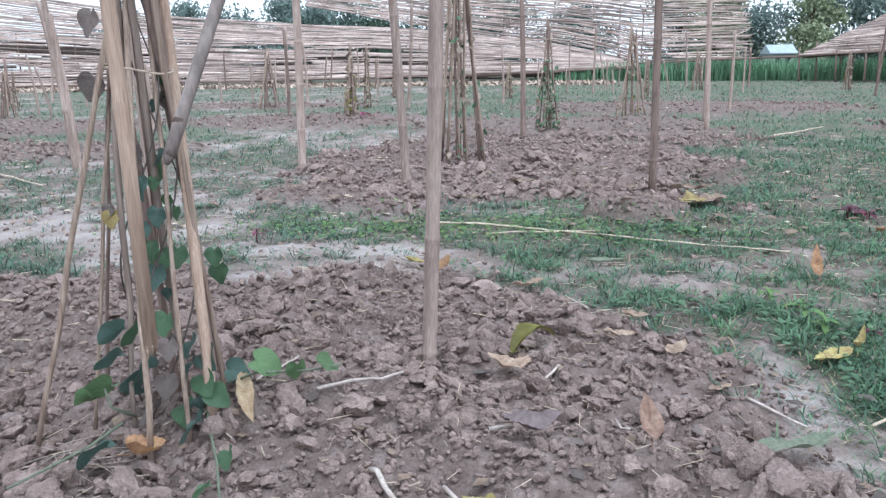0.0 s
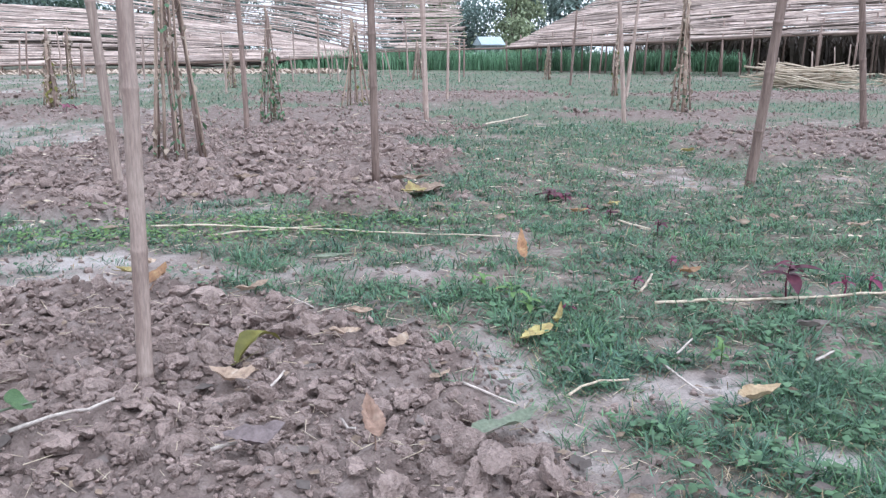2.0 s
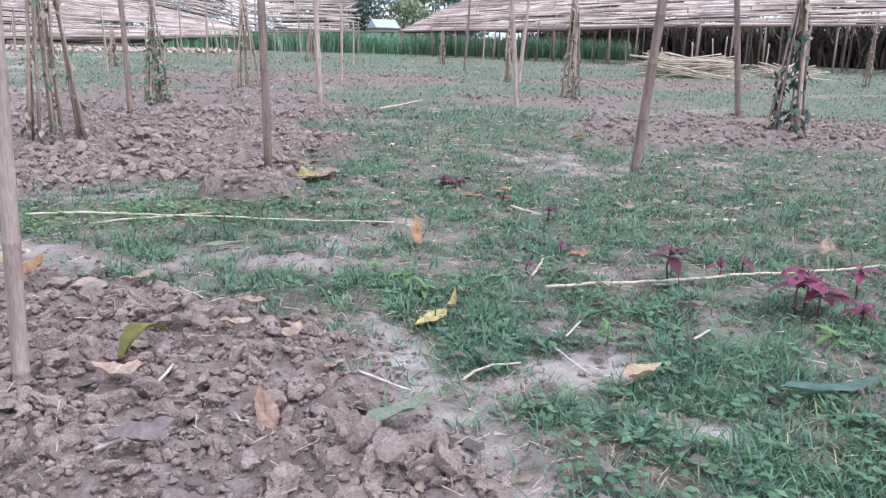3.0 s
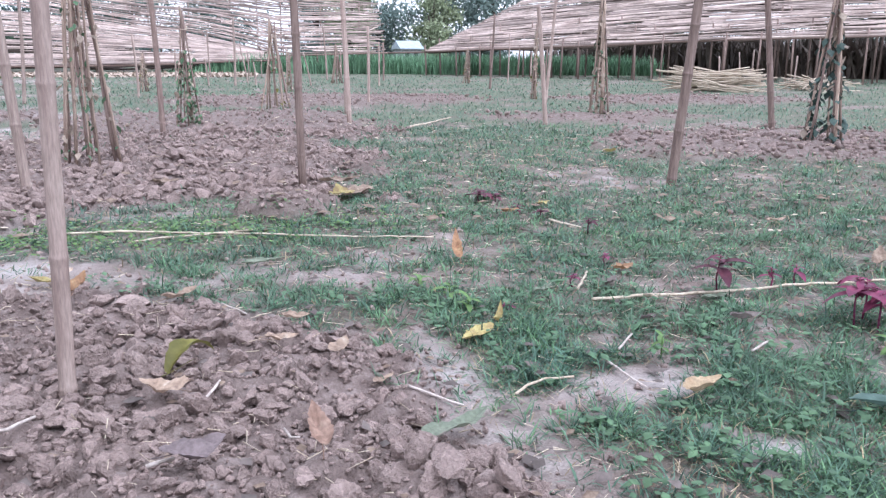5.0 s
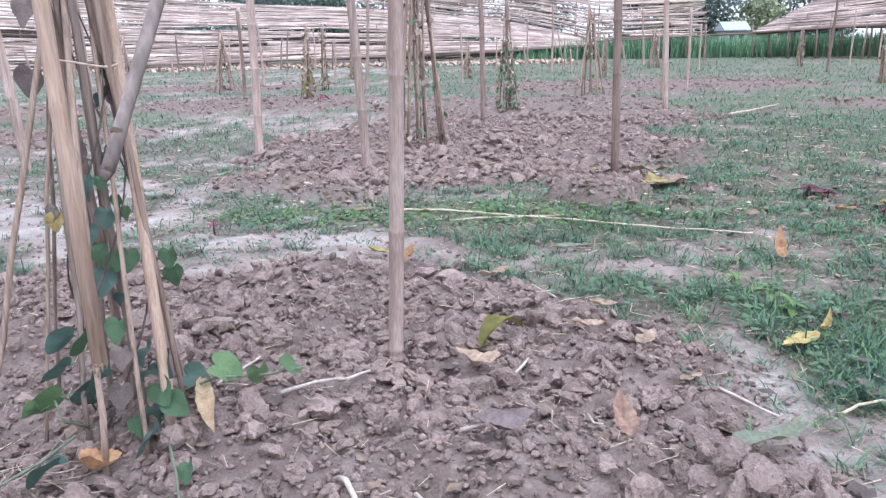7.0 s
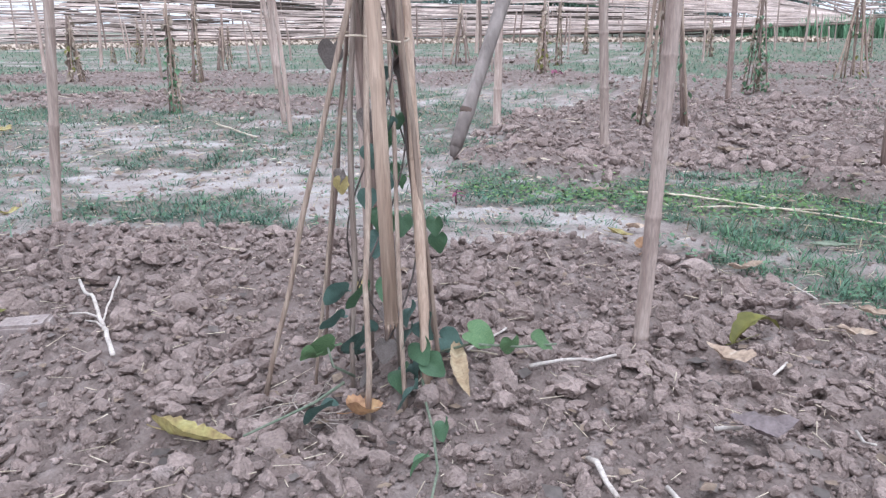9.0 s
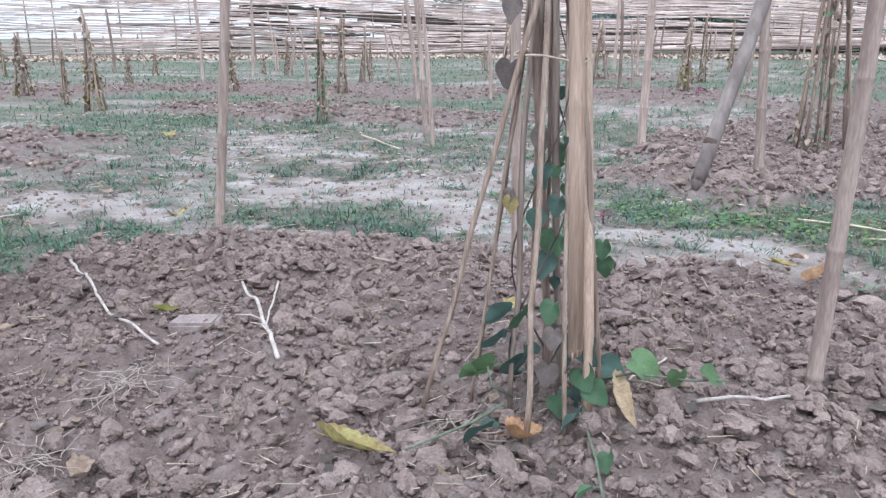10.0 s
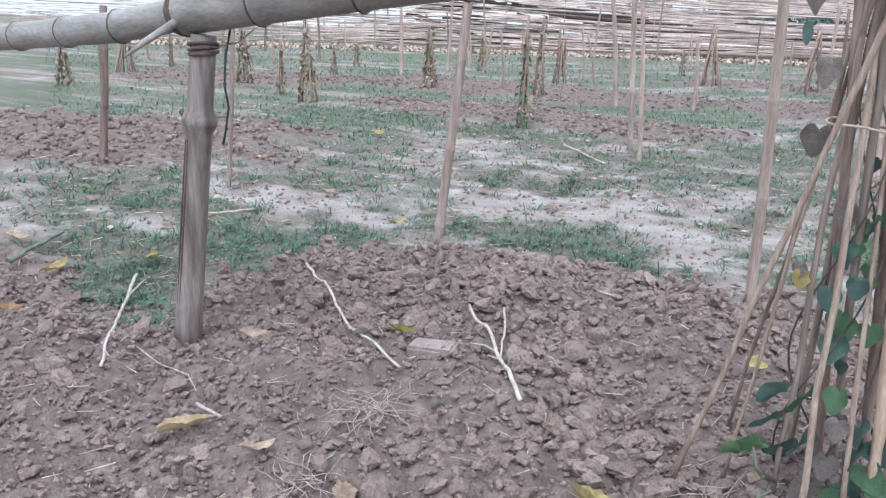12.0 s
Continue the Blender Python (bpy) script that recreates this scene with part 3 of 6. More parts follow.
# ---- bamboo poles ----
def bamboo_pole(x, y, top, r, mat, label, seed, spacing=0.24, bend=0.012, sink=0.12, first=None):
    """A pole in the ground at x, y to the place top, as one mesh with darker node rings as parts."""
    g = random.Random(seed)
    ob = thing("bamboo_pole", x, y, label, "pole", "bamboo poles in the field")
    base = ob.location
    t = Vector(top) - base
    pts, radii = bamboo_line(-t.normalized() * sink, t, r, r * 0.88, g, spacing, bend, first)
    v, f = tube(pts, radii, 12, 0.03, g)
    part("culm", mesh_of("culm", v, f, mat), ob)
    return ob


def reach(x, y, tx, ty, tz, z):
    """Carry a leaning line from its foot through a point up to the height z."""
    k = z / tz
    return (x + (tx - x) * k, y + (ty - y) * k, z)


def leaning_pole(x, y, tx, ty, tz, z, r, mat, label, seed, spacing=0.3, first=None):
    return bamboo_pole(x, y, reach(x, y, tx, ty, tz, z), r, mat, label, seed, spacing, first=first)


main_pole = leaning_pole(0.004, 1.849, 0.022, 1.855, 0.78, 1.75, 0.0178, BAMBOO_PINK, "tall pale bamboo pole standing in tilled soil", 1, 0.31, 0.14)
cane_top, cane_end = Vector((0.135, 1.322, 1.74)) - main_pole.location, Vector((-0.089, 0.703, 0.6)) - main_pole.location
hang, hang_r = bamboo_line(cane_end, cane_top, 0.0052, 0.0085, random.Random(4), 0.2, 0.004, 0.03)
v, f = tube(hang, hang_r, 12, 0.05, random.Random(4))
part("hanging_cane", mesh_of("hanging_cane", v, f, BAMBOO_GREY), main_pole, "grey cane tied to the pole and hanging down")
way = (cane_top - cane_end).normalized()
v, f = tube([cane_end + way * k for k in (0.0275, 0.029, 0.031, 0.0325)], [0.0054, 0.0059, 0.0059, 0.0054], 12, 0.05, random.Random(8))
part("node_ring", mesh_of("node_ring", v, f, NODE_DARK), main_pole, "dark node ring")
v, f = tube([cane_end - way * 0.007, cane_end - way * 0.002, cane_end + way * 0.001], [0.0022, 0.0042, 0.005], 9, 0.35, random.Random(9))
part("broken_end", mesh_of("broken_end", v, f, BAMBOO_GREY), main_pole, "splintered cane end")
tan_end, tan_top = Vector((-0.263, 0.999, 0.327)) - main_pole.location, Vector((-0.352, 1.082, 1.76)) - main_pole.location
line, radii = bamboo_line(tan_end, tan_top, 0.0092, 0.0104, random.Random(6), 0.34, 0.004, 0.3)
v, f = tube(line, radii, 10, 0.09, random.Random(6))
part("hanging_cane", mesh_of("hanging_cane", v, f, CANE_TAN), main_pole, "split orange-tan cane hanging free above the soil")
for k in range(7):
    edge = Vector((0.0066 * math.cos(k * 0.9), 0.0066 * math.sin(k * 0.9), 0.004))
    v, f = tube([tan_end + edge, tan_end + edge * 1.05 - Vector((0, 0, 0.008 + 0.012 * (k * 0.37 % 1)))], [0.0028, 0.0008], 5)
    part("splinter", mesh_of("splinter", v, f, CANE_TAN), main_pole)
pole_top = Vector((0.042, 1.862, 1.73)) - main_pole.location
for a, b in ((pole_top, cane_top + (cane_top - pole_top) * 0.1), (cane_top, tan_top + (tan_top - cane_top) * 0.2)):
    v, f = tube(stick_points(a + Vector((0, 0, 0.012)), b + Vector((0, 0, 0.012)), random.Random(3), 0.004, 5), [0.011] * 6, 9)
    part("cross_cane", mesh_of("cross_cane", v, f, BAMBOO_OLD), main_pole, "brown cane tied across the pole's head")
v, f = tube([pole_top + Vector((0.03 * math.cos(k * 0.75) - 0.005, 0.034 * math.sin(k * 0.75) + 0.012, -0.02 + 0.003 * k)) for k in range(18)], [0.003] * 18, 6)
part("binding", mesh_of("binding", v, f, STRING), main_pole, "string binding")
leaning_pole(0.943, 4.187, 0.928, 4.197, 0.9, 1.7, 0.021, BAMBOO_OLD, "brown bamboo pole with one dark node", 2)
leaning_pole(-0.375, 4.543, -0.435, 4.541, 0.95, 1.9, 0.026, BAMBOO, "pale bamboo pole leaning a little", 3)
leaning_pole(-1.153, 5.217, -1.148, 5.217, 1.0, 1.9, 0.027, BAMBOO, "pale bamboo pole in sandy ground", 4)
leaning_pole(0.353, 7.419, 0.333, 7.419, 1.1, 1.35, 0.025, BAMBOO_OLD, "short thin bamboo pole on a tilled bed", 5)
leaning_pole(2.197, 8.192, 2.147, 8.211, 1.27, 1.9, 0.027, BAMBOO, "pale bamboo pole far in the field", 6)
leaning_pole(2.985, 3.857, 3.056, 3.839, 0.93, 1.7, 0.028, BAMBOO_OLD, "dark brown bamboo pole leaning in grass", 7)
leaning_pole(4.215, 7.701, 4.134, 7.748, 0.99, 1.2, 0.026, BAMBOO, "pale bamboo pole in grass", 8)
leaning_pole(5.79, 6.113, 5.687, 6.2, 1.1, 1.6, 0.03, BAMBOO_OLD, "dark weathered bamboo pole beside a bed", 9)
leaning_pole(2.598, 9.947, 2.588, 9.947, 1.1, 1.5, 0.026, BAMBOO, "pale bamboo pole far in the field", 10)
leaning_pole(-2.124, 2.382, -2.069, 2.429, 0.85, 1.7, 0.0185, BAMBOO, "slim bamboo pole in sandy ground", 11)
leaning_pole(-3.56, 2.423, -3.536, 2.464, 0.9, 1.5, 0.0125, BAMBOO, "thin pale cane pole", 12)
leaning_pole(-4.698, 2.344, -4.669, 2.395, 0.67, 0.86, 0.024, BAMBOO_OLD, "short double bamboo post", 13)
leaning_pole(-4.759, 2.392, -4.74, 2.413, 0.67, 0.75, 0.018, BAMBOO_OLD, "short double bamboo post", 14)
leaning_pole(-2.471, 4.842, -2.531, 4.82, 0.9, 1.0, 0.015, BAMBOO, "thin pale cane pole", 15)
leaning_pole(-0.927, 2.483, -0.955, 2.472, 0.87, 1.6, 0.0165, BAMBOO, "slim pale bamboo pole behind a bed", 16)
leaning_pole(-2.799, 5.361, -2.878, 5.338, 1.13, 1.5, 0.02, BAMBOO, "pale bamboo pole in sandy ground", 17)
leaning_pole(-4.934, 18.696, -4.894, 18.697, 1.4, 1.6, 0.04, BAMBOO, "pale bamboo pole far in the field", 18)



# ---- leaves, twigs and straws on the ground ----
RESTS = []


def leaf_mesh(length, width, mat, seed, curl=0.3, fold=0.25, teeth=0.08, twist=0.2, tip=1.0, crumple=1.0):
    """A fallen leaf along x from 0 to length: pointed, folded on its midrib, curled and wavy."""
    g = random.Random(seed)
    rows, cols = 17, 9
    ph = g.uniform(0, 6)
    verts, faces = [], []
    for i in range(rows):
        u = i / (rows - 1)
        half = width / 2 * (math.sin(math.pi * min(u * 0.94 + 0.05, 1) ** (0.75 * tip))) * (1 + teeth * math.sin(i * 2.6 + ph))
        a = curl * (u - 0.5) * 2
        cx = length * (math.sin(a) / curl / 2 + 0.5 if abs(curl) > 0.01 else u)
        cz = length * (1 - math.cos(a)) / (2 * abs(curl) + 1e-6) * (1 if curl > 0 else -1)
        tw = twist * (u - 0.5) * 2
        for j in range(cols):
            w = (j / (cols - 1) - 0.5) * 2
            y, z = half * w, fold * abs(w) ** 1.3 * half + 0.1 * half * math.sin(w * 4 + u * 9 + ph)
            z += crumple * 0.45 * half * noise.noise(Vector((u * 3.5 + ph, w * 1.6, seed * 0.37))) + 0.2 * half * abs(w) * noise.noise(Vector((u * 9, ph, w)))
            y *= 1 + 0.22 * noise.noise(Vector((u * 6.5, ph + w, 3.1)))
            bow = 0.14 * width * math.sin(u * 3.1 + ph)
            verts.append((cx, bow + y * math.cos(tw) - z * math.sin(tw), cz + y * math.sin(tw) + z * math.cos(tw)))
    for i in range(rows - 1):
        for j in range(cols - 1):
            a = i * cols + j
            faces.append((a, a + 1, a + cols + 1, a + cols))
    low = min(v[2] for v in verts)
    return mesh_of("leaf", [(x, y, z - low) for x, y, z in verts], faces, mat)


def fallen_leaf(a, b, width, mat, label, seed, curl=0.3, fold=0.25, lift=0.012, pitch=0.0, roll=0.0, stalk=True, teeth=0.08, crumple=1.0):
    """A leaf on the ground from a to b."""
    d = Vector((b[0] - a[0], b[1] - a[1]))
    ob = tagged(new("fallen_leaf", leaf_mesh(d.length, width, mat, seed, curl, fold, teeth, crumple=crumple)), label, "leaf", "fallen leaves")
    z = max(ground_z(*a), ground_z(*b), ground_z((a[0] + b[0]) / 2, (a[1] + b[1]) / 2))
    ob.matrix_basis = pose(a[0], a[1], z + lift, roll, -pitch, math.degrees(math.atan2(d.y, d.x)))
    RESTS.extend((a[0] + d.x * k / 3, a[1] + d.y * k / 3, width * 0.5) for k in range(4))
    if stalk:
        v, f = tube([(-0.014, 0.002, 0.004), (0.0, 0, 0.003), (d.length * 0.55, 0, 0.003)], [0.0011, 0.0012, 0.0006], 5)
        part("stalk", mesh_of("stalk", v, f, mat), ob)
    return ob


def twig(name, label, points, r, mat, seed, lift=0.014, branches=(), group="twigs on the ground", taper=0.75, category="twig"):
    """A stick on the ground along points (x, y), with branches (share, dx, dy) as parts."""
    g = random.Random(seed)
    ob = thing(name, points[0][0], points[0][1], label, category, group)
    o = ob.location.copy()
    line = []
    for a, b in zip(points, points[1:]):
        n = max(2, int((Vector(b) - Vector(a)).length / 0.03))
        line += [Vector(a).lerp(Vector(b), k / n) for k in range(n)]
    line.append(Vector(points[-1]))
    zs = np.array([ground_z(p.x, p.y) for p in line]) + lift
    RESTS.extend((p.x, p.y, r) for p in line)
    if len(zs) > 4:
        zs = np.convolve(np.pad(zs, 2, mode="edge"), np.ones(5) / 5, "valid")
    pts = [Vector((p.x, p.y, z)) - o for p, z in zip(line, zs)]
    pts = [p + Vector((g.uniform(-1, 1), g.uniform(-1, 1), g.uniform(-0.5, 0.5))) * r * 0.5 for p in pts]
    v, f = tube(pts, [r * (1 - (1 - taper) * i / len(pts)) for i in range(len(pts))], 7, 0.12, g)
    part("stem", mesh_of("stem", v, f, mat), ob)
    for share, dx, dy, dz in branches:
        s = pts[int(share * (len(pts) - 1))]
        e = s + Vector((dx, dy, dz))
        v, f = tube([s, s.lerp(e, 0.5) + Vector((0.004, 0.003, 0.006)), e], [r * 0.7, r * 0.6, r * 0.35], 6, 0.1, g)
        part("branch", mesh_of("branch", v, f, mat), ob)
    return ob


fallen_leaf((0.2, 1.86), (0.315, 2.0), 0.045, LEAF_OLIVE, "curled olive green leaf arching over clods", 1, -0.9, 0.7, 0.02)
fallen_leaf((0.235, 1.72), (0.148, 1.79), 0.06, LEAF_TAN, "pale tan dry leaf on tilled soil", 2, 0.35, 0.2, 0.022)
fallen_leaf((-0.035, 2.5), (0.005, 2.6), 0.05, LEAF_ORANGE, "upright orange dry leaf beside a pole", 3, 0.5, 0.4, 0.02, 25)
fallen_leaf((-0.17, 2.76), (-0.07, 2.70), 0.035, LEAF_YELLOW, "bright yellow fallen leaf", 4, 0.3, 0.3, 0.02)
fallen_leaf((-0.11, 2.83), (-0.05, 2.86), 0.05, LEAF_TAN, "brown crumpled leaf at the edge of a bed", 41, 0.6, 0.5, 0.02)
fallen_leaf((0.205, 2.4), (0.31, 2.47), 0.05, LEAF_TAN, "tan curled leaf on tilled soil", 5, 0.4, 0.4, 0.02)
fallen_leaf((0.43, 1.32), (0.435, 1.42), 0.04, LEAF_RUST, "reddish brown dry leaf standing between clods", 6, 0.6, 0.7, 0.018, 28)
fallen_leaf((0.61, 1.33), (0.765, 1.425), 0.05, LEAF_PALE, "long grey-green leaf on bare earth", 7, 0.15, 0.4, 0.026, teeth=0.12)
fallen_leaf((0.18, 1.385), (0.285, 1.41), 0.075, LEAF_MAUVE, "dull mauve-grey leaf flat on the clods", 50, 0.2, 0.15, 0.03)
fallen_leaf((1.455, 1.202), (1.72, 1.188), 0.05, LEAF_BLUE, "long dark green leaf lying in grass", 51, 0.3, 0.3, 0.02)
fallen_leaf((0.62, 1.675), (0.67, 1.72), 0.025, LEAF_TAN, "small dry leaf on bare earth", 8, 0.3, 0.4, 0.01)
fallen_leaf((0.175, 1.14), (0.115, 1.165), 0.035, LEAF_YELLOW, "yellow crumpled leaf among clods", 9, 0.6, 0.4, 0.02)
fallen_leaf((-0.334, 1.53), (-0.246, 1.307), 0.032, LEAF_STRIP, "pale tan strip of dry leaf", 10, 0.12, 0.3, 0.034)
fallen_leaf((-0.485, 1.315), (-0.42, 1.355), 0.06, LEAF_ORANGE, "orange cup-shaped leaf at a cane's foot", 11, 0.9, 0.9, 0.018, crumple=0.25)
fallen_leaf((1.0, 1.92), (0.885, 1.835), 0.045, LEAF_YELLOW, "yellow green leaf lying on grass", 12, 0.3, 0.2, 0.016, teeth=0.16)
fallen_leaf((1.01, 1.90), (1.06, 2.0), 0.022, LEAF_YELLOW, "curled yellow leaf standing in grass", 13, 1.1, 0.9, 0.016, 14)
fallen_leaf((1.16, 2.53), (1.19, 2.68), 0.036, LEAF_ORANGE, "orange dry leaf propped in grass", 14, 0.4, 0.5, 0.02, 30)
fallen_leaf((0.465, 2.77), (0.62, 2.8), 0.04, LEAF_PALE, "pale green leaf lying on grass", 15, 0.2, 0.4, 0.016)
fallen_leaf((0.43, 1.985), (0.512, 1.985), 0.045, LEAF_TAN, "greyish brown leaf on tilled soil", 16, 0.2, 0.2, 0.02)
fallen_leaf((0.49, 2.1), (0.56, 2.07), 0.04, LEAF_TAN, "pinkish dry leaf on tilled soil", 17, 0.3, 0.3, 0.02)
fallen_leaf((0.57, 1.81), (0.6, 1.87), 0.045, LEAF_TAN, "pinkish leaf at the edge of a bed", 18, 0.5, 0.4, 0.015, 15)
fallen_leaf((0.22, 4.58), (0.36, 4.56), 0.09, LEAF_TAN, "large pale dry leaf on tilled soil", 19, 0.3, 0.2, 0.016)
fallen_leaf((1.05, 4.0), (1.24, 4.12), 0.12, LEAF_YELLOW, "wide yellowish dry leaf", 20, 0.15, 0.15, 0.012)
fallen_leaf((1.28, 4.17), (1.1, 3.92), 0.1, LEAF_TAN, "wide tan dry leaf", 21, 0.15, 0.15, 0.02)
fallen_leaf((1.02, 4.16), (1.26, 4.2), 0.08, LEAF_TAN, "curled tan dry leaf on grass", 22, 0.25, 0.3, 0.02)
fallen_leaf((1.93, 3.47), (2.02, 3.5), 0.05, LEAF_YELLOW, "yellow leaf lying on grass", 23, 0.2, 0.2, 0.016)
fallen_leaf((1.62, 2.33), (1.72, 2.34), 0.05, LEAF_ORANGE, "rusty leaf lying on grass", 24, 0.3, 0.3, 0.016)
fallen_leaf((1.68, 3.33), (1.77, 3.34), 0.05, LEAF_ORANGE, "orange leaf lying on grass", 25, 0.4, 0.3, 0.016)
fallen_leaf((1.47, 2.14), (1.56, 2.2), 0.035, LEAF_DARK, "dark withered leaf on grass", 26, 0.4, 0.5, 0.016)
fallen_leaf((1.24, 2.15), (1.33, 2.2), 0.035, LEAF_PALE, "pale green leaf lying on grass", 27, 0.3, 0.3, 0.016)
fallen_leaf((1.185, 1.36), (1.305, 1.41), 0.045, LEAF_STRIP, "tan curled dry leaf on thin grass", 28, 0.4, 0.8, 0.025)
fallen_leaf((1.40, 1.84), (1.46, 1.85), 0.03, LEAF_DARK, "dark withered leaf on grass", 29, 0.4, 0.5, 0.016)
fallen_leaf((1.62, 1.75), (1.72, 1.74), 0.04, LEAF_DARK, "dark withered leaf on grass", 30, 0.4, 0.5, 0.016)
fallen_leaf((1.66, 1.92), (1.77, 1.93), 0.04, LEAF_PALE, "pale leaf lying on grass", 31, 0.3, 0.3, 0.016)
fallen_leaf((2.68, 2.76), (2.81, 2.8), 0.05, LEAF_TAN, "tan dry leaf on grass", 32, 0.4, 0.4, 0.016)
fallen_leaf((2.5, 2.06), (2.58, 2.12), 0.05, LEAF_TAN, "tan dry leaf propped in grass", 33, 0.4, 0.4, 0.016, 30)
fallen_leaf((-0.775, 1.15), (-0.6, 1.13), 0.042, LEAF_YELLOW, "long yellow leaf with brown edge", 34, 0.25, 0.8, 0.022, roll=-14, teeth=0.14)
fallen_leaf((-0.76, 2.0), (-0.70, 1.97), 0.05, LEAF_YELLOW, "yellow curled leaf on tilled soil", 35, 0.7, 0.5, 0.02)
fallen_leaf((-4.48, 4.4), (-4.3, 4.36), 0.11, LEAF_YELLOW, "bright yellow leaf on far sandy ground", 36, 0.3, 0.2, 0.02)
fallen_leaf((-2.38, 2.38), (-2.31, 2.42), 0.06, LEAF_YELLOW, "yellow leaf on sandy ground", 37, 0.4, 0.2, 0.02, 10)
fallen_leaf((-2.68, 1.08), (-2.76, 1.22), 0.05, LEAF_YELLOW, "yellow leaf in a grass tuft", 38, 0.4, 0.3, 0.016)
fallen_leaf((-2.62, 1.42), (-2.55, 1.46), 0.05, LEAF_YELLOW, "small yellow leaf beside a post", 39, 0.5, 0.3, 0.016, 20)
fallen_leaf((-2.46, 0.86), (-2.4, 0.92), 0.05, LEAF_ORANGE, "orange leaf on tilled soil", 40, 0.4, 0.3, 0.02)
fallen_leaf((-1.755, 1.18), (-1.68, 1.21), 0.05, LEAF_TAN, "yellowish dry leaf at a post's foot", 42, 0.4, 0.3, 0.02)
fallen_leaf((-1.11, 0.92), (-1.06, 0.87), 0.045, LEAF_TAN, "dark reddish brown curled leaf", 43, 0.9, 0.6, 0.02)
fallen_leaf((-1.29, 0.83), (-1.27, 0.9), 0.035, LEAF_TAN, "reddish brown leaf on tilled soil", 44, 0.6, 0.5, 0.02)
fallen_leaf((-1.52, 1.47), (-1.45, 1.51), 0.04, LEAF_OLIVE, "olive green leaf beside a brick", 45, 0.5, 0.3, 0.02)
fallen_leaf((-1.525, 0.8), (-1.485, 0.92), 0.035, LEAF_STRIP, "rolled pale yellow-green leaf on soil", 46, 0.3, 1.2, 0.014)
fallen_leaf((-3.2, 1.2), (-3.08, 1.24), 0.06, LEAF_TAN, "dry leaf on sandy ground", 47, 0.4, 0.3, 0.02)
fallen_leaf((3.38, 5.2), (3.5, 5.24), 0.09, LEAF_YELLOW, "yellow leaf on far grass", 48, 0.4, 0.3, 0.016)
fallen_leaf((-3.05, 2.62), (-2.96, 2.6), 0.06, LEAF_TAN, "dry leaf on sandy ground", 49, 0.4, 0.3, 0.02)

twig("twig", "bent pale twig on tilled soil", [(-0.179, 1.501), (-0.113, 1.608), (-0.075, 1.625), (-0.031, 1.666)], 0.004, TWIG_PALE, 1, 0.024)
twig("twig", "thin pale twig leaning among clods", [(-0.32, 1.555), (-0.30, 1.66), (-0.285, 1.76)], 0.003, TWIG_PALE, 2, 0.024)
twig("twig", "short straw piece on tilled soil", [(-0.31, 1.545), (-0.25, 1.53)], 0.002, STRAW, 3, 0.022)
twig("twig", "short pale twig on tilled soil", [(0.404, 1.557), (0.416, 1.473)], 0.003, TWIG_PALE, 4, 0.024)
twig("twig", "forked bleached twig piece", [(0.224, 1.723), (0.273, 1.703), (0.305, 1.763)], 0.0035, TWIG_PALE, 5, 0.024)
twig("wood_chip", "small flat white chip on soil", [(0.155, 1.4), (0.2, 1.414)], 0.004, TWIG_PALE, 6, 0.024)
twig("twig", "thick pale stick half sunk in soil", [(-0.035, 1.255), (0.02, 1.15)], 0.005, TWIG_PALE, 7, 0.018)
twig("twig", "thick pale stick half sunk in soil", [(0.088, 1.225), (0.155, 1.14)], 0.0042, TWIG_PALE, 8, 0.018)
twig("long_straw", "long pale straw lying across grass", [(-0.12, 3.475), (0.2, 3.41), (0.61, 3.248), (0.94, 3.05), (1.2, 2.91)], 0.005, STRAW, 9, 0.022, category="straw", taper=0.5)
twig("long_straw", "thin pale straw lying across grass", [(0.11, 3.27), (0.6, 3.36)], 0.005, STRAW, 10, 0.018, category="straw")
twig("twig", "thin twigs at the edge of a bed", [(0.36, 2.296), (0.411, 2.166)], 0.003, TWIG_PALE, 11, 0.026)
twig("twig", "pale twig on bare earth", [(0.665, 1.592), (0.755, 1.508)], 0.003, TWIG_PALE, 13, 0.01)
twig("long_straw", "pale straw on sandy ground", [(-3.2, 5.1), (-2.56, 4.56)], 0.007, STRAW, 14, 0.02, category="straw")
twig("long_straw", "pale straw on grass", [(2.6, 7.45), (3.4, 8.4)], 0.009, STRAW, 15, 0.05, category="straw")
twig("cane_stick", "straight pale cane lying on grass", [(1.36, 2.018), (1.61, 1.997), (2.0, 1.949), (2.75, 1.88)], 0.0052, STRAW, 16, 0.022, category="stick", branches=((0.12, 0.02, -0.05, 0.005),))
twig("twig", "short pale stick on grass", [(1.36, 2.1), (1.5, 2.28)], 0.0042, STRAW, 17, 0.03)
twig("twig", "short pale stick on grass", [(1.79, 3.08), (1.82, 2.87)], 0.0045, STRAW, 18, 0.03)
twig("twig", "pale twig on bare earth", [(1.16, 1.624), (1.166, 1.471)], 0.003, TWIG_PALE, 19, 0.012)
twig("twig", "pale twig in grass", [(1.2, 1.637), (1.299, 1.728)], 0.003, TWIG_PALE, 20, 0.03)
twig("long_straw", "curved straw on bare earth", [(0.879, 1.522), (0.92, 1.555), (0.97, 1.571), (1.034, 1.556)], 0.0032, STRAW, 21, 0.02, category="straw")
twig("twig", "pale twig in grass", [(1.483, 1.516), (1.582, 1.562)], 0.003, TWIG_PALE, 22, 0.03)
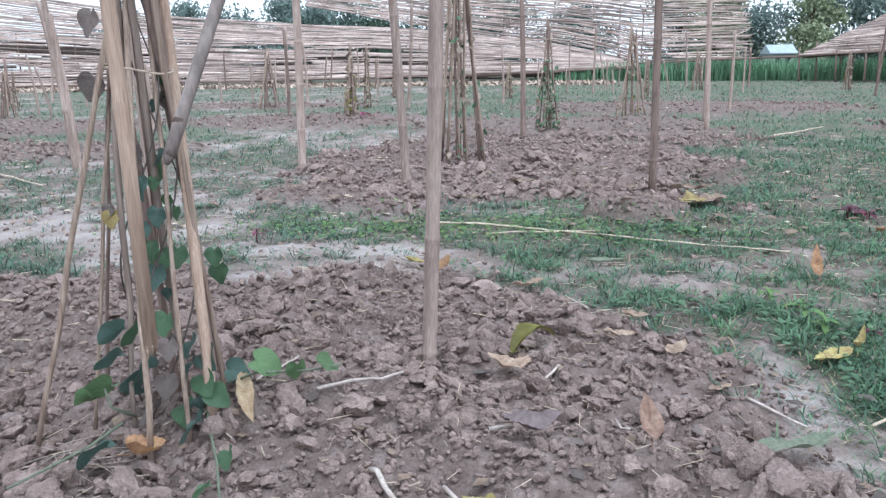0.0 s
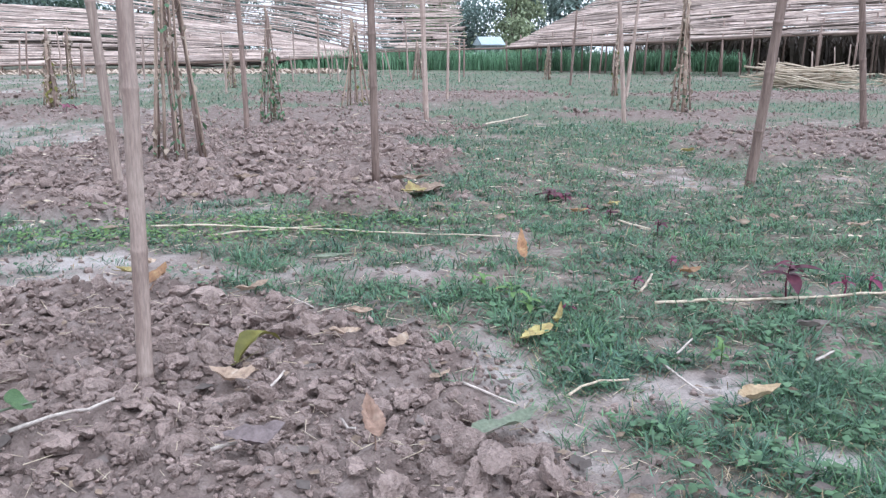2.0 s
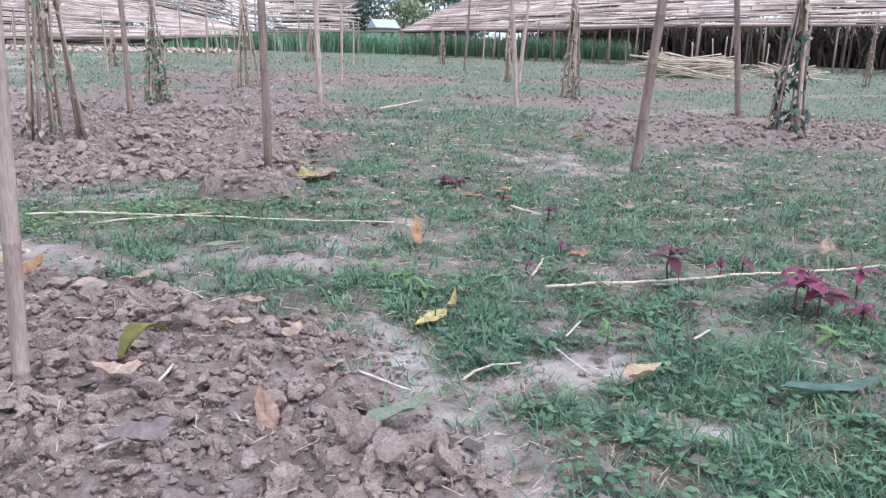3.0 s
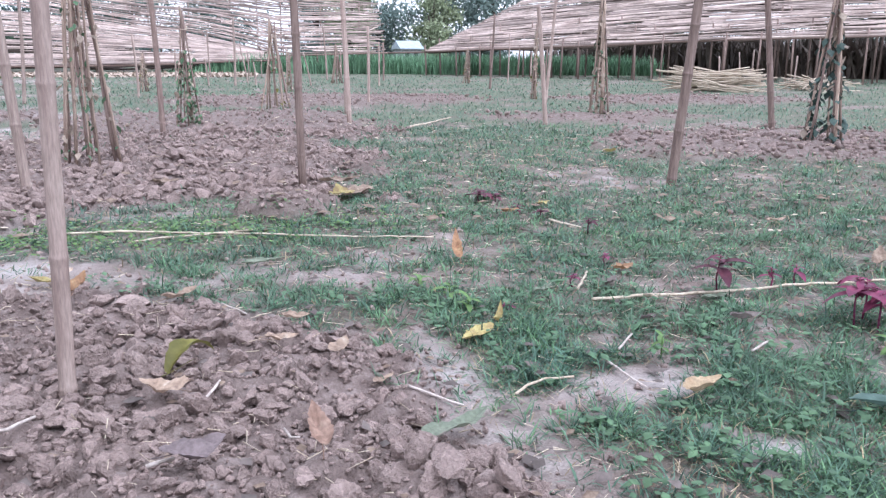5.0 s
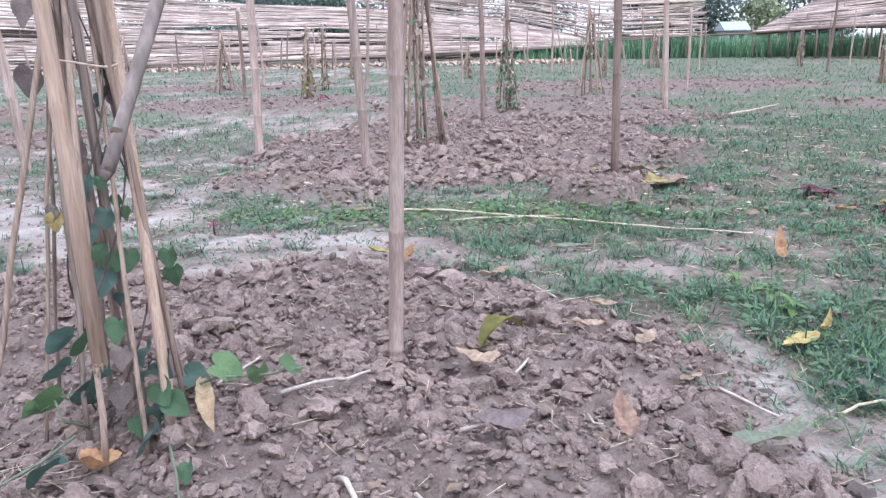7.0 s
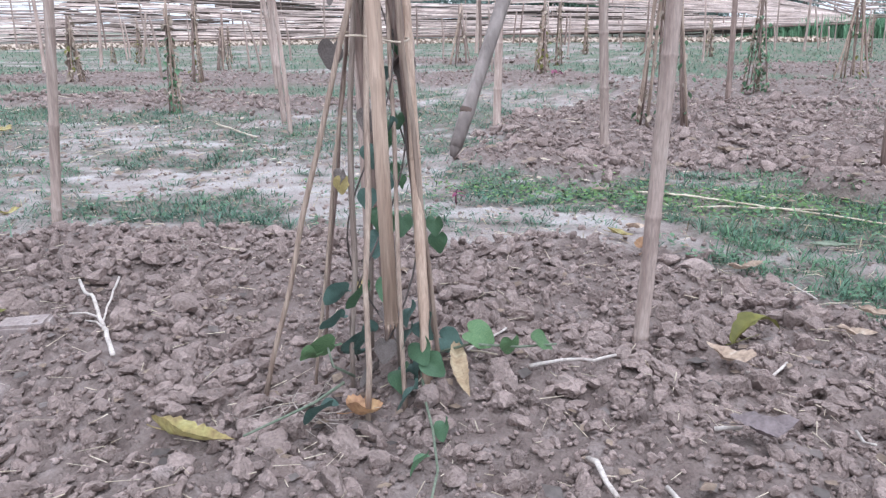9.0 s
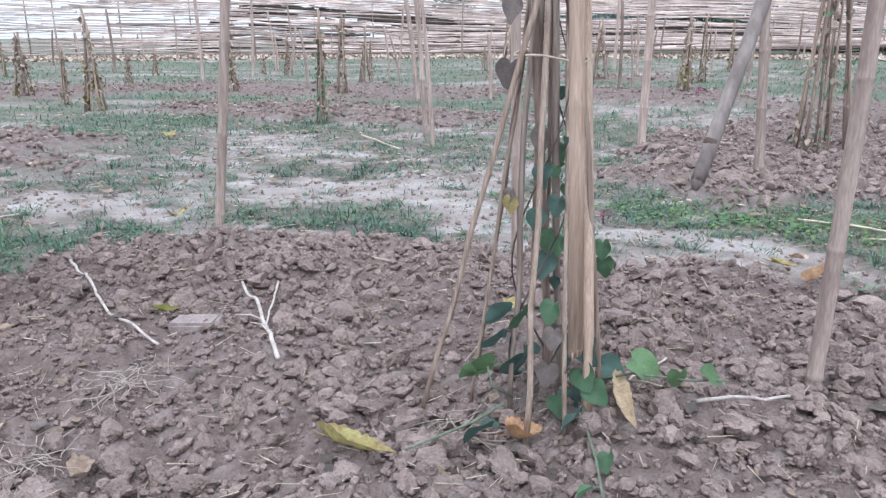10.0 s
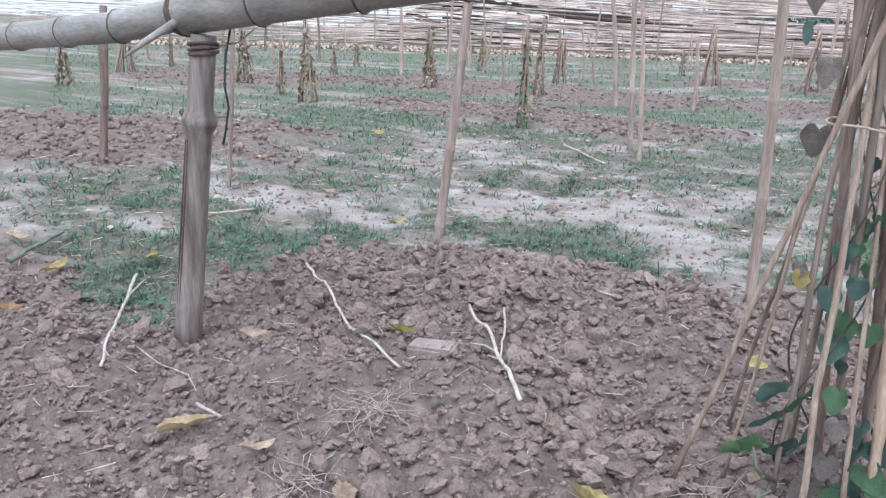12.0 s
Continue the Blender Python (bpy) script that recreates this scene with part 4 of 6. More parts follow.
twig("forked_twig", "bleached twig with a splayed foot", [(-2.5, 1.31), (-2.328, 1.188), (-2.088, 1.006), (-1.86, 0.86)], 0.005, TWIG_PALE, 23, 0.02, ((0.62, 0.1, -0.1, -0.005), (0.62, 0.15, -0.075, -0.005), (0.3, -0.08, 0.1, 0.01)))
twig("forked_twig", "long bleached bent stick on soil", [(-2.203, 1.774), (-1.869, 1.576), (-1.545, 1.4), (-1.371, 1.349)], 0.0046, TWIG_PALE, 24, 0.02)
twig("forked_twig", "bleached forked twig on tilled soil", [(-1.53, 1.829), (-1.333, 1.661), (-1.2, 1.536), (-1.031, 1.364)], 0.0042, TWIG_PALE, 25, 0.024, ((0.58, -0.07, -0.02, 0.01), (0.75, -0.06, 0.01, 0.01)), taper=1.3)
twig("forked_twig", "bleached branch of a forked twig", [(-1.446, 1.891), (-1.303, 1.691), (-1.21, 1.54)], 0.0035, TWIG_PALE, 26, 0.03)
twig("twig", "short bleached twig on soil", [(-1.594, 0.937), (-1.492, 0.929)], 0.0045, TWIG_PALE, 27, 0.018)
twig("long_straw", "thin straw on tilled soil", [(-1.954, 1.002), (-1.744, 1.013), (-1.66, 0.98)], 0.0017, STRAW, 28, 0.018, category="straw")
twig("green_stalk", "pale green stalk lying in grass", [(-2.847, 1.071), (-3.083, 1.35)], 0.008, LEAF_PALE, 29, 0.04, category="stalk")
twig("twig", "pale twig on sandy ground", [(-3.1, 1.9), (-2.99, 2.158)], 0.006, TWIG_PALE, 30, 0.015)
twig("twig", "pale twig on far grass", [(3.15, 3.78), (3.22, 3.9)], 0.006, STRAW, 31, 0.12)


def root_tangle(x, y, size, count, seed, label):
    """Dry fibrous roots pulled out with a clod."""
    g = random.Random(seed)
    ob = thing("root_tangle", x, y, label, "roots", "dry root tangles")
    pieces = []
    for i in range(count):
        a, r = g.uniform(0, 6.28), size * g.uniform(0.4, 1)
        p0 = Vector((g.uniform(-0.3, 0.3) * size, g.uniform(-0.3, 0.3) * size, g.uniform(0.012, 0.035)))
        pts = [p0]
        for k in range(4):
            a += g.uniform(-0.6, 0.6)
            pts.append(pts[-1] + Vector((math.cos(a), math.sin(a), g.uniform(-0.25, 0.2))) * r / 4)
        for p in pts:
            p.z = max(p.z, ground_z(p.x + x, p.y + y) - ob.location.z + 0.01)
        pieces.append(tube(pts, [0.0013, 0.0012, 0.001, 0.0008, 0.0005], 4))
    for v, f in pieces:
        part("root", mesh_of("root", v, f, ROOTS), ob)
    return ob


root_tangle(-1.25, 1.13, 0.13, 30, 1, "tangle of pale dry roots on tilled soil")
root_tangle(-1.17, 0.88, 0.1, 24, 2, "tangle of pale dry roots beside a brown leaf")
root_tangle(-0.6, 1.33, 0.13, 24, 3, "tangle of pale dry roots beside canes")
root_tangle(-1.42, 2.22, 0.1, 14, 4, "few dry roots at the edge of a bed")


def brick_piece():
    bm = bmesh.new()
    bmesh.ops.create_cube(bm, size=1, matrix=Matrix.Diagonal((0.118, 0.07, 0.042, 1)))
    bmesh.ops.bevel(bm, geom=bm.edges[:], offset=0.006, segments=2, affect="EDGES")
    g = random.Random(3)
    for v in bm.verts:
        v.co += Vector([g.uniform(-0.002, 0.002) for _ in range(3)])
    me = bpy.data.meshes.new("brick_piece")
    bm.to_mesh(me)
    me.materials.append(BRICKISH)
    ob = tagged(new("brick_piece", me), "worn grey piece of brick in tilled soil", "brick")
    ob.matrix_basis = pose(-1.37, 1.475, ground_z(-1.37, 1.475) + 0.014, 4, -3, 20)


brick_piece()


# ---- main cane teepee with its vine ----
def heart_leaf_mesh(size, mat, seed):
    """A rounded heart-shaped leaf with lobes, lying in its own plane, stalk at the origin."""
    g = random.Random(seed)
    n, rings = 30, 4
    cup, wave = g.uniform(0.25, 0.6), g.uniform(0.05, 0.11)
    verts, faces = [(0, 0, 0)], []
    for k in range(1, rings + 1):
        q = k / rings
        for i in range(n):
            a = 2 * math.pi * i / n
            edge = (0.5 + 0.10 * math.cos(a) - 0.22 * math.exp(-((abs(a - math.pi)) / 0.35) ** 2) + 0.2 * math.exp(-(min(a, 2 * math.pi - a) / 0.38) ** 2)) * (1 + 0.03 * math.sin(5 * a + seed))
            x, y = math.cos(a) * edge * q, math.sin(a) * edge * q
            z = cup * (abs(y) ** 1.5 - 0.6 * x * x) + wave * q * q * math.sin(3 * a + seed)
            verts.append((x * size, y * size, z * size))
    for i in range(n):
        faces.append((0, 1 + i, 1 + (i + 1) % n))
    for k in range(rings - 1):
        for i in range(n):
            a, b = 1 + k * n + i, 1 + k * n + (i + 1) % n
            faces.append((a, a + n, b + n, b))
    return mesh_of("leaf", verts, faces, mat)


HEARTS = {mat.name: [heart_leaf_mesh(1.0, mat, s) for s in range(3)] for mat in (LEAF_GREEN, LEAF_BLUE, LEAF_DARK, LEAF_YELLOW, LEAF_FRESH)}

teepee = thing("cane_teepee", -0.5, 1.47, "tall bundle of dry canes tied at the top over tilled soil", "plant support", "cane teepees")
T0 = teepee.location.copy()
rng = random.Random(11)


def teepee_cane(bx, by, tx, ty, tz, r, mat, z=1.35, foot=None, split=False, seed=0):
    """A cane from its foot in the soil through a place by the tie and on up."""
    g = random.Random(seed)
    b = Vector((bx, by, ground_z(bx, by) - 0.05 if foot is None else foot)) - T0
    t = Vector((tx, ty, tz)) - T0
    e = b + (t - b) * ((z - b.z) / (t.z - b.z))
    if split:
        pts, radii = bamboo_line(b, e, r, r * 0.9, g, 0.3, 0.008)
        v, f = tube(pts, radii, 9, 0.06, g)
        v = [Vector((p.x, p.y, p.z)) for p in v]
    else:
        pts = stick_points(b, e, g, 0.004, 9)
        v, f = tube(pts, [r * (1 + g.uniform(-0.1, 0.1)) for _ in pts], 7, 0.1, g)
    part("cane", mesh_of("cane", v, f, mat), teepee)


teepee_cane(-0.695, 1.37, -0.5, 1.422, 0.7, 0.0056, CANE, 1.2, seed=1)
teepee_cane(-0.619, 1.451, -0.539, 1.517, 0.7, 0.0036, CANE, 1.1, seed=2)
teepee_cane(-0.688, 1.64, -0.537, 1.50, 0.643, 0.0038, BAMBOO_OLD, 1.0, seed=3)
teepee_cane(-0.513, 1.418, -0.508, 1.465, 0.7, 0.0055, CANE_GREY, 1.3, seed=4)
teepee_cane(-0.447, 1.325, -0.477, 1.464, 0.7, 0.0056, CANE, 1.3, seed=5)
teepee_cane(-0.382, 1.367, -0.45, 1.5, 0.7, 0.0046, CANE, 1.2, seed=7)
teepee_cane(-0.352, 1.405, -0.425, 1.5, 0.7, 0.0105, CANE_TAN, 1.4, split=True, seed=8)
teepee_cane(-0.352, 1.485, -0.408, 1.447, 0.7, 0.0052, CANE, 1.2, seed=9)
teepee_cane(-0.41, 1.62, -0.452, 1.49, 0.76, 0.0085, BAMBOO_OLD, 1.45, split=True, seed=10)
teepee_cane(-0.50, 1.57, -0.478, 1.495, 0.76, 0.0038, BAMBOO_OLD, 1.4, seed=11)

teepee_cane(-0.47, 1.53, -0.512, 1.475, 0.7, 0.0085, BAMBOO_OLD, 1.4, split=True, seed=12)
teepee_cane(-0.44, 1.50, -0.466, 1.48, 0.7, 0.0075, CANE_GREY, 1.35, seed=13)
teepee_cane(-0.40, 1.55, -0.432, 1.485, 0.7, 0.008, BAMBOO_OLD, 1.4, split=True, seed=14)
teepee_cane(-0.53, 1.56, -0.495, 1.48, 0.74, 0.006, CANE_GREY, 1.3, seed=15)

ring = []
for i in range(25):
    a = 2 * math.pi * i / 24
    ring.append(Vector((-0.468 + 0.066 * math.cos(a), 1.463 + 0.05 * math.sin(a), 0.668 - 0.006 * math.cos(a) + 0.003 * math.sin(3 * a))) - T0)
v, f = tube(ring, [0.0022] * 25, 6)
part("tie", mesh_of("tie", v, f, STRING), teepee, "thin jute string tie")

vine = new("vine")
vine.parent = teepee
stems = []
g = random.Random(21)
for k in range(3):
    pts = []
    for i in range(26):
        u = i / 25
        a = 1.2 + k * 1.6 + u * 7
        rad = 0.06 * (1 - u) + 0.035
        pts.append(Vector((-0.48 + 0.01 * k + math.cos(a) * rad * 0.8, 1.49 + math.sin(a) * rad * 0.7, 0.02 + u * (0.85 + 0.1 * k))) - T0)
    stems.append(tube(pts, [0.0022 - 0.001 * i / 25 for i in range(26)], 5))
part("stem", mesh_of("stem", *joined(stems), LEAF_DARK), vine, "thin twining stems")


def vine_leaf(x, y, z, size, mat, tilt, turn, seed):
    ob = part("leaf", HEARTS[mat.name][seed % 3], vine)
    hang, roll = (tilt, 18 * math.sin(seed)) if tilt >= 60 else (25, tilt)
    turn, z = (270 + 0.5 * (turn - 260), z + 0.35 * size) if tilt >= 60 else (turn, z)
    ob.matrix_basis = Matrix.Translation(Vector((x, y, z)) - T0) @ pose(0, 0, 0, roll, hang, turn) @ Matrix.Scale(size * (0.7 if tilt >= 60 else 0.85), 4)
    return ob


lg = random.Random(61)
for k in range(14):
    u = lg.random()
    vine_leaf(lg.uniform(-0.455, -0.405) + 0.03 * (0.3 - u), lg.uniform(1.44, 1.52), 0.1 + 0.6 * u, lg.uniform(0.03, 0.052), lg.choice((LEAF_BLUE, LEAF_GREEN, LEAF_DARK)), lg.uniform(50, 85), lg.uniform(180, 340), 30 + k)
vine_leaf(-0.551, 1.396, 0.10, 0.075, LEAF_FRESH, 45, 190, 1)
vine_leaf(-0.575, 1.38, 0.085, 0.05, LEAF_FRESH, 40, 170, 2)
vine_leaf(-0.293, 1.507, 0.11, 0.068, LEAF_FRESH, 45, 10, 3)
vine_leaf(-0.215, 1.484, 0.09, 0.06, LEAF_FRESH, 65, -40, 4)
vine_leaf(-0.165, 1.495, 0.115, 0.05, LEAF_FRESH, 25, 20, 5)
vine_leaf(-0.493, 1.258, 0.045, 0.07, LEAF_BLUE, 25, 200, 6)
vine_leaf(-0.364, 1.342, 0.055, 0.07, LEAF_BLUE, 50, 250, 7)
vine_leaf(-0.285, 1.282, 0.03, 0.045, LEAF_GREEN, 45, 280, 8)
vine_leaf(-0.286, 1.178, 0.025, 0.05, LEAF_GREEN, 40, 230, 9)
vine_leaf(-0.541, 1.465, 0.735, 0.066, LEAF_DARK, 75, 200, 10)
vine_leaf(-0.545, 1.46, 0.625, 0.068, LEAF_DARK, 78, 235, 11)
vine_leaf(-0.529, 1.445, 0.395, 0.045, LEAF_YELLOW, 70, 260, 12)
vine_leaf(-0.535, 1.45, 0.41, 0.04, LEAF_DARK, 70, 240, 13)
vine_leaf(-0.384, 1.55, 0.30, 0.05, LEAF_GREEN, 70, 300, 14)
vine_leaf(-0.378, 1.555, 0.264, 0.055, LEAF_GREEN, 75, 280, 15)
vine_leaf(-0.463, 1.455, 0.278, 0.07, LEAF_BLUE, 60, 240, 16)
vine_leaf(-0.413, 1.445, 0.324, 0.055, LEAF_GREEN, 65, 270, 17)
vine_leaf(-0.529, 1.428, 0.2, 0.065, LEAF_BLUE, 45, 190, 18)
vine_leaf(-0.531, 1.405, 0.154, 0.06, LEAF_BLUE, 40, 210, 19)
vine_leaf(-0.373, 1.423, 0.107, 0.062, LEAF_GREEN, 50, 300, 20)
vine_leaf(-0.35, 1.41, 0.085, 0.055, LEAF_GREEN, 45, 330, 21)
vine_leaf(-0.427, 1.405, 0.16, 0.055, LEAF_DARK, 70, 260, 22)
vine_leaf(-0.434, 1.40, 0.09, 0.06, LEAF_DARK, 60, 270, 23)
vine_leaf(-0.484, 1.46, 0.365, 0.055, LEAF_BLUE, 70, 250, 24)
vine_leaf(-0.395, 1.42, 0.135, 0.06, LEAF_BLUE, 55, 270, 25)
vine_leaf(-0.476, 1.45, 0.511, 0.06, LEAF_DARK, 75, 260, 26)
vine_leaf(-0.465, 1.44, 0.45, 0.06, LEAF_BLUE, 70, 250, 27)
vine_leaf(-0.485, 1.42, 0.206, 0.07, LEAF_GREEN, 55, 240, 28)
vine_leaf(-0.355, 1.521, 0.085, 0.06, LEAF_BLUE, 50, 10, 29)
vine_leaf(-0.58, 1.49, 0.85, 0.06, LEAF_DARK, 70, 180, 30)
vine_leaf(-0.545, 1.456, 0.87, 0.06, LEAF_BLUE, 60, 220, 31)
vine_leaf(-0.59, 1.50, 0.80, 0.05, LEAF_BLUE, 70, 190, 32)
vine_leaf(-0.43, 1.52, 0.60, 0.06, LEAF_DARK, 75, 320, 34)
vine_leaf(-0.46, 1.39, 0.06, 0.055, LEAF_DARK, 35, 250, 35)
vine_leaf(-0.40, 1.45, 0.05, 0.06, LEAF_BLUE, 35, 290, 36)
vine_leaf(-0.52, 1.46, 0.07, 0.06, LEAF_BLUE, 35, 160, 37)
vine_leaf(-0.44, 1.43, 0.20, 0.06, LEAF_GREEN, 60, 250, 38)
vine_leaf(-0.46, 1.45, 0.33, 0.06, LEAF_GREEN, 65, 240, 39)
vine_leaf(-0.40, 1.44, 0.17, 0.06, LEAF_BLUE, 55, 280, 40)
vine_leaf(-0.47, 1.41, 0.13, 0.065, LEAF_BLUE, 50, 230, 41)
vine_leaf(-0.41, 1.42, 0.05, 0.065, LEAF_GREEN, 45, 275, 42)
vine_leaf(-0.50, 1.43, 0.10, 0.06, LEAF_BLUE, 50, 200, 43)
vine_leaf(-0.44, 1.44, 0.40, 0.05, LEAF_BLUE, 70, 260, 44)
vine_leaf(-0.37, 1.44, 0.15, 0.06, LEAF_BLUE, 55, 300, 45)

runners = []
for line in ([(-0.411, 1.5, 0.04), (-0.375, 1.43, 0.055), (-0.344, 1.36, 0.03), (-0.3, 1.27, 0.025), (-0.256, 1.16, 0.02), (-0.235, 1.05, 0.02)],
             [(-0.5, 1.35, 0.05), (-0.53, 1.287, 0.035), (-0.56, 1.234, 0.03), (-0.60, 1.16, 0.025)], [(-0.4, 1.5, 0.05), (-0.3, 1.5, 0.09), (-0.2, 1.49, 0.1), (-0.13, 1.5, 0.11)],
             [(-0.51, 1.42, 0.03), (-0.54, 1.39, 0.06), (-0.552, 1.395, 0.095)]):
    runners.append(tube([Vector(p) - T0 for p in line], [0.003 - 0.0012 * i / len(line) for i in range(len(line))], 7))
part("runner", mesh_of("runner", *joined(runners), LEAF_PALE), vine, "pale green creeping stem")


# ---- bamboo post and beam ----
def post_and_beam():
    ob = thing("bamboo_support", -1.955, 1.145, "grey bamboo post carrying a thick bamboo beam", "bamboo support")
    o = ob.location.copy()
    g = random.Random(31)
    a, b = Vector((-1.96, 1.142, -0.12)) - o, Vector((-1.868, 1.187, 0.77)) - o
    axis = (b - a).normalized()
    pts, radii = [], []
    length = (b - a).length
    for s, k in ((0, 1.08), (0.15, 1.06), (0.19, 1.04), (0.2, 1.09), (0.21, 1.03), (0.4, 1.0), (0.6, 0.97), (0.655, 1.0), (0.672, 1.2), (0.685, 1.32), (0.695, 1.18), (0.715, 0.98), (0.8, 0.93), (0.89, 0.92)):
        pts.append(a + axis * min(s, length))
        radii.append(0.0335 * k)
    v, f = tube(pts, radii, 18, 0.04, g)
    part("post", mesh_of("post", v, f, BAMBOO_GREY), ob, "grey weathered bamboo post")
    node = a + axis * 0.682
    v, f = tube([node, node + Vector((-0.035, -0.012, 0.012)), node + Vector((-0.052, -0.018, 0.022))], [0.018, 0.013, 0.006], 8, 0.1, g)
    part("stub", mesh_of("stub", v, f, NODE_DARK), ob, "dark cut branch stub")
    line = [Vector(p) - o for p in ((-3.4, 1.03, 0.70), (-2.739, 1.074, 0.728), (-2.166, 1.121, 0.772), (-1.86, 1.185, 0.822), (-1.642, 1.244, 0.852), (-1.364, 1.34, 0.893), (-1.0, 1.45, 0.94))]
    dense, rad = [], []
    spans = [(q - p).length for p, q in zip(line, line[1:])]
    total = sum(spans)
    BUTT = 1.47
    marks = [0.25, 0.52, 0.78, 1.03, 1.27, 1.5, 1.72, 1.98, 2.22, 2.44]
    stops = sorted(set([0, total] + [m + d for m in marks for d in (-0.03, -0.012, -0.003, 0.003, 0.012, 0.03) if 0 < m + d < total] + [total * i / 40 for i in range(41)]))
    for s in stops:
        r = s
        for p, q, d in zip(line, line[1:], spans):
            if r <= d or q is line[-1]:
                dense.append(p.lerp(q, min(r / d, 1)))
                break
            r -= d
        near = min(abs(s - m) for m in marks)
        rad.append((0.034 + 0.004 * s + (0.011 if s > BUTT else 0)) * (1 + 0.13 * math.exp(-(near / 0.008) ** 2) - 0.02 * math.exp(-(near / 0.03) ** 2)))
    cut = next(i for i, s in enumerate(stops) if s > BUTT)
    for name, lo, hi, label in (("thin_beam", 0, cut + 6, "thinner grey bamboo beam"), ("thick_beam", cut, len(stops), "thick grey bamboo beam")):
        rr = rad[lo:hi] if lo else [min(r, 0.042) for r in rad[lo:hi]]
        v, f = tube(dense[lo:hi], rr, 20, 0.02, g)
        beam = part(name, mesh_of(name, v, f, BAMBOO_GREEN), ob, label)
        for m in marks:
            i = min(range(len(stops)), key=lambda k: abs(stops[k] - m))
            if lo <= i < hi and (lo or i < cut):
                d = (dense[min(i + 1, len(dense) - 1)] - dense[i - 1]).normalized()
                v, f = tube([dense[i] - d * 0.003, dense[i], dense[i] + d * 0.003], [rad[i] * 1.005, rad[i] * 1.03, rad[i] * 1.005], 20, 0.03, g)
                part("node_ring", mesh_of("node_ring", v, f, NODE_DARK), beam)
    d = (dense[cut + 1] - dense[cut]).normalized()
    v, f = tube([dense[cut] - d * 0.003, dense[cut] + d * 0.012], [rad[cut] * 1.02, rad[cut] * 1.02], 20, 0.04, g)
    part("cut_end", mesh_of("cut_end", v, f, NODE_DARK), ob, "dark cut end of the thick beam")
    for k, off in enumerate((-0.006, 0.004)):
        pts = [a + axis * s + Vector((off, -0.0335, 0)) for s in (0.2, 0.35, 0.5, 0.64)]
        v, f = tube(pts, [0.001, 0.0028, 0.0024, 0.001], 5)
        part("crack", mesh_of("crack", v, f, NODE_DARK), ob, "dark crack in the post")
    top = a + axis * 0.86
    for k in range(3):
        pts = []
        for i in range(21):
            t = 2 * math.pi * i / 20
            pts.append(top + Vector((0.034 * math.cos(t), 0.034 * math.sin(t), -0.012 + 0.01 * k + 0.004 * math.sin(t + k))))
        v, f = tube(pts, [0.004] * 21, 6)
        part("binding", mesh_of("binding", v, f, NODE_DARK), ob, "dark binding round the joint")
    v, f = tube([Vector((-1.885, 1.12, 0.79)) - o, Vector((-1.888, 1.05, 0.75)) - o, Vector((-1.893, 0.995, 0.713)) - o], [0.011, 0.008, 0.003], 8, 0.15, g)
    part("spur", mesh_of("spur", v, f, BAMBOO_GREEN), ob, "cut side branch")
    v, f = tube([Vector((-1.81, 1.225, 0.80)) - o, Vector((-1.806, 1.20, 0.715)) - o, Vector((-1.80, 1.19, 0.65)) - o, Vector((-1.80, 1.199, 0.598)) - o, Vector((-1.804, 1.19, 0.54)) - o, Vector((-1.81, 1.186, 0.51)) - o], [0.0028] * 6, 6)
    part("hanging_wire", mesh_of("hanging_wire", v, f, WIRE), ob, "dark green hanging wire")
    v, f = tube([Vector((-1.83, 1.20, 0.74)) - o, Vector((-1.80, 1.235, 0.75)) - o, Vector((-1.777, 1.267, 0.783)) - o], [0.003, 0.0025, 0.0015], 6)
    part("side_shoot", mesh_of("side_shoot", v, f, BAMBOO), ob)


post_and_beam()


# ---- red amaranths ----
def broad_leaf(length, width, droop, g):
    """A pointed leaf folded a little along its midrib, arching down, along x."""
    verts, faces, n = [], [], 6
    for i in range(n + 1):
        u = i / n
        w = width * 0.5 * math.sin(math.pi * min(0.08 + u * 0.92, 1.0)) ** 0.8 * (1 - 0.25 * u)
        x, z = length * math.sin(u * droop) / droop, -length * (1 - math.cos(u * droop)) / droop
        verts += [(x, -w, z + 0.3 * w), (x, 0, z), (x, w, z + 0.3 * w)]
    for i in range(n):
        o = 3 * i
        faces += [(o, o + 3, o + 4, o + 1), (o + 1, o + 4, o + 5, o + 2)]
    return verts, faces


def amaranth(x, y, height, spread, seed, label):
    g = random.Random(seed)
    ob = thing("amaranth", x, y, label, "plant", "red amaranth plants")
    bend = g.uniform(-0.012, 0.012)
    red = LEAF_MAROON if "dark" in label else LEAF_RED
    v, f = tube([(0, 0, -0.01), (bend, 0.002, height * 0.5), (0, 0, height)], [0.0034, 0.0028, 0.0018], 6)
    part("stem", mesh_of("stem", v, f, red), ob)
    n = 7 + (height > 0.1) * 3
    for i in range(n):
        a = i * 2.4 + g.uniform(-0.5, 0.5)
        size = spread * 1.08 * g.uniform(0.6, 1.05) * (1.0 if i < n - 3 else 0.6)
        leaf = part("leaf", mesh_of("leaf", *broad_leaf(size, size * 0.44, g.uniform(0.35, 1.1), g), red), ob)
        leaf.matrix_basis = pose(0, 0, height * (0.62 + 0.38 * i / (n - 1)), 0, g.uniform(-22, 8), math.degrees(a))


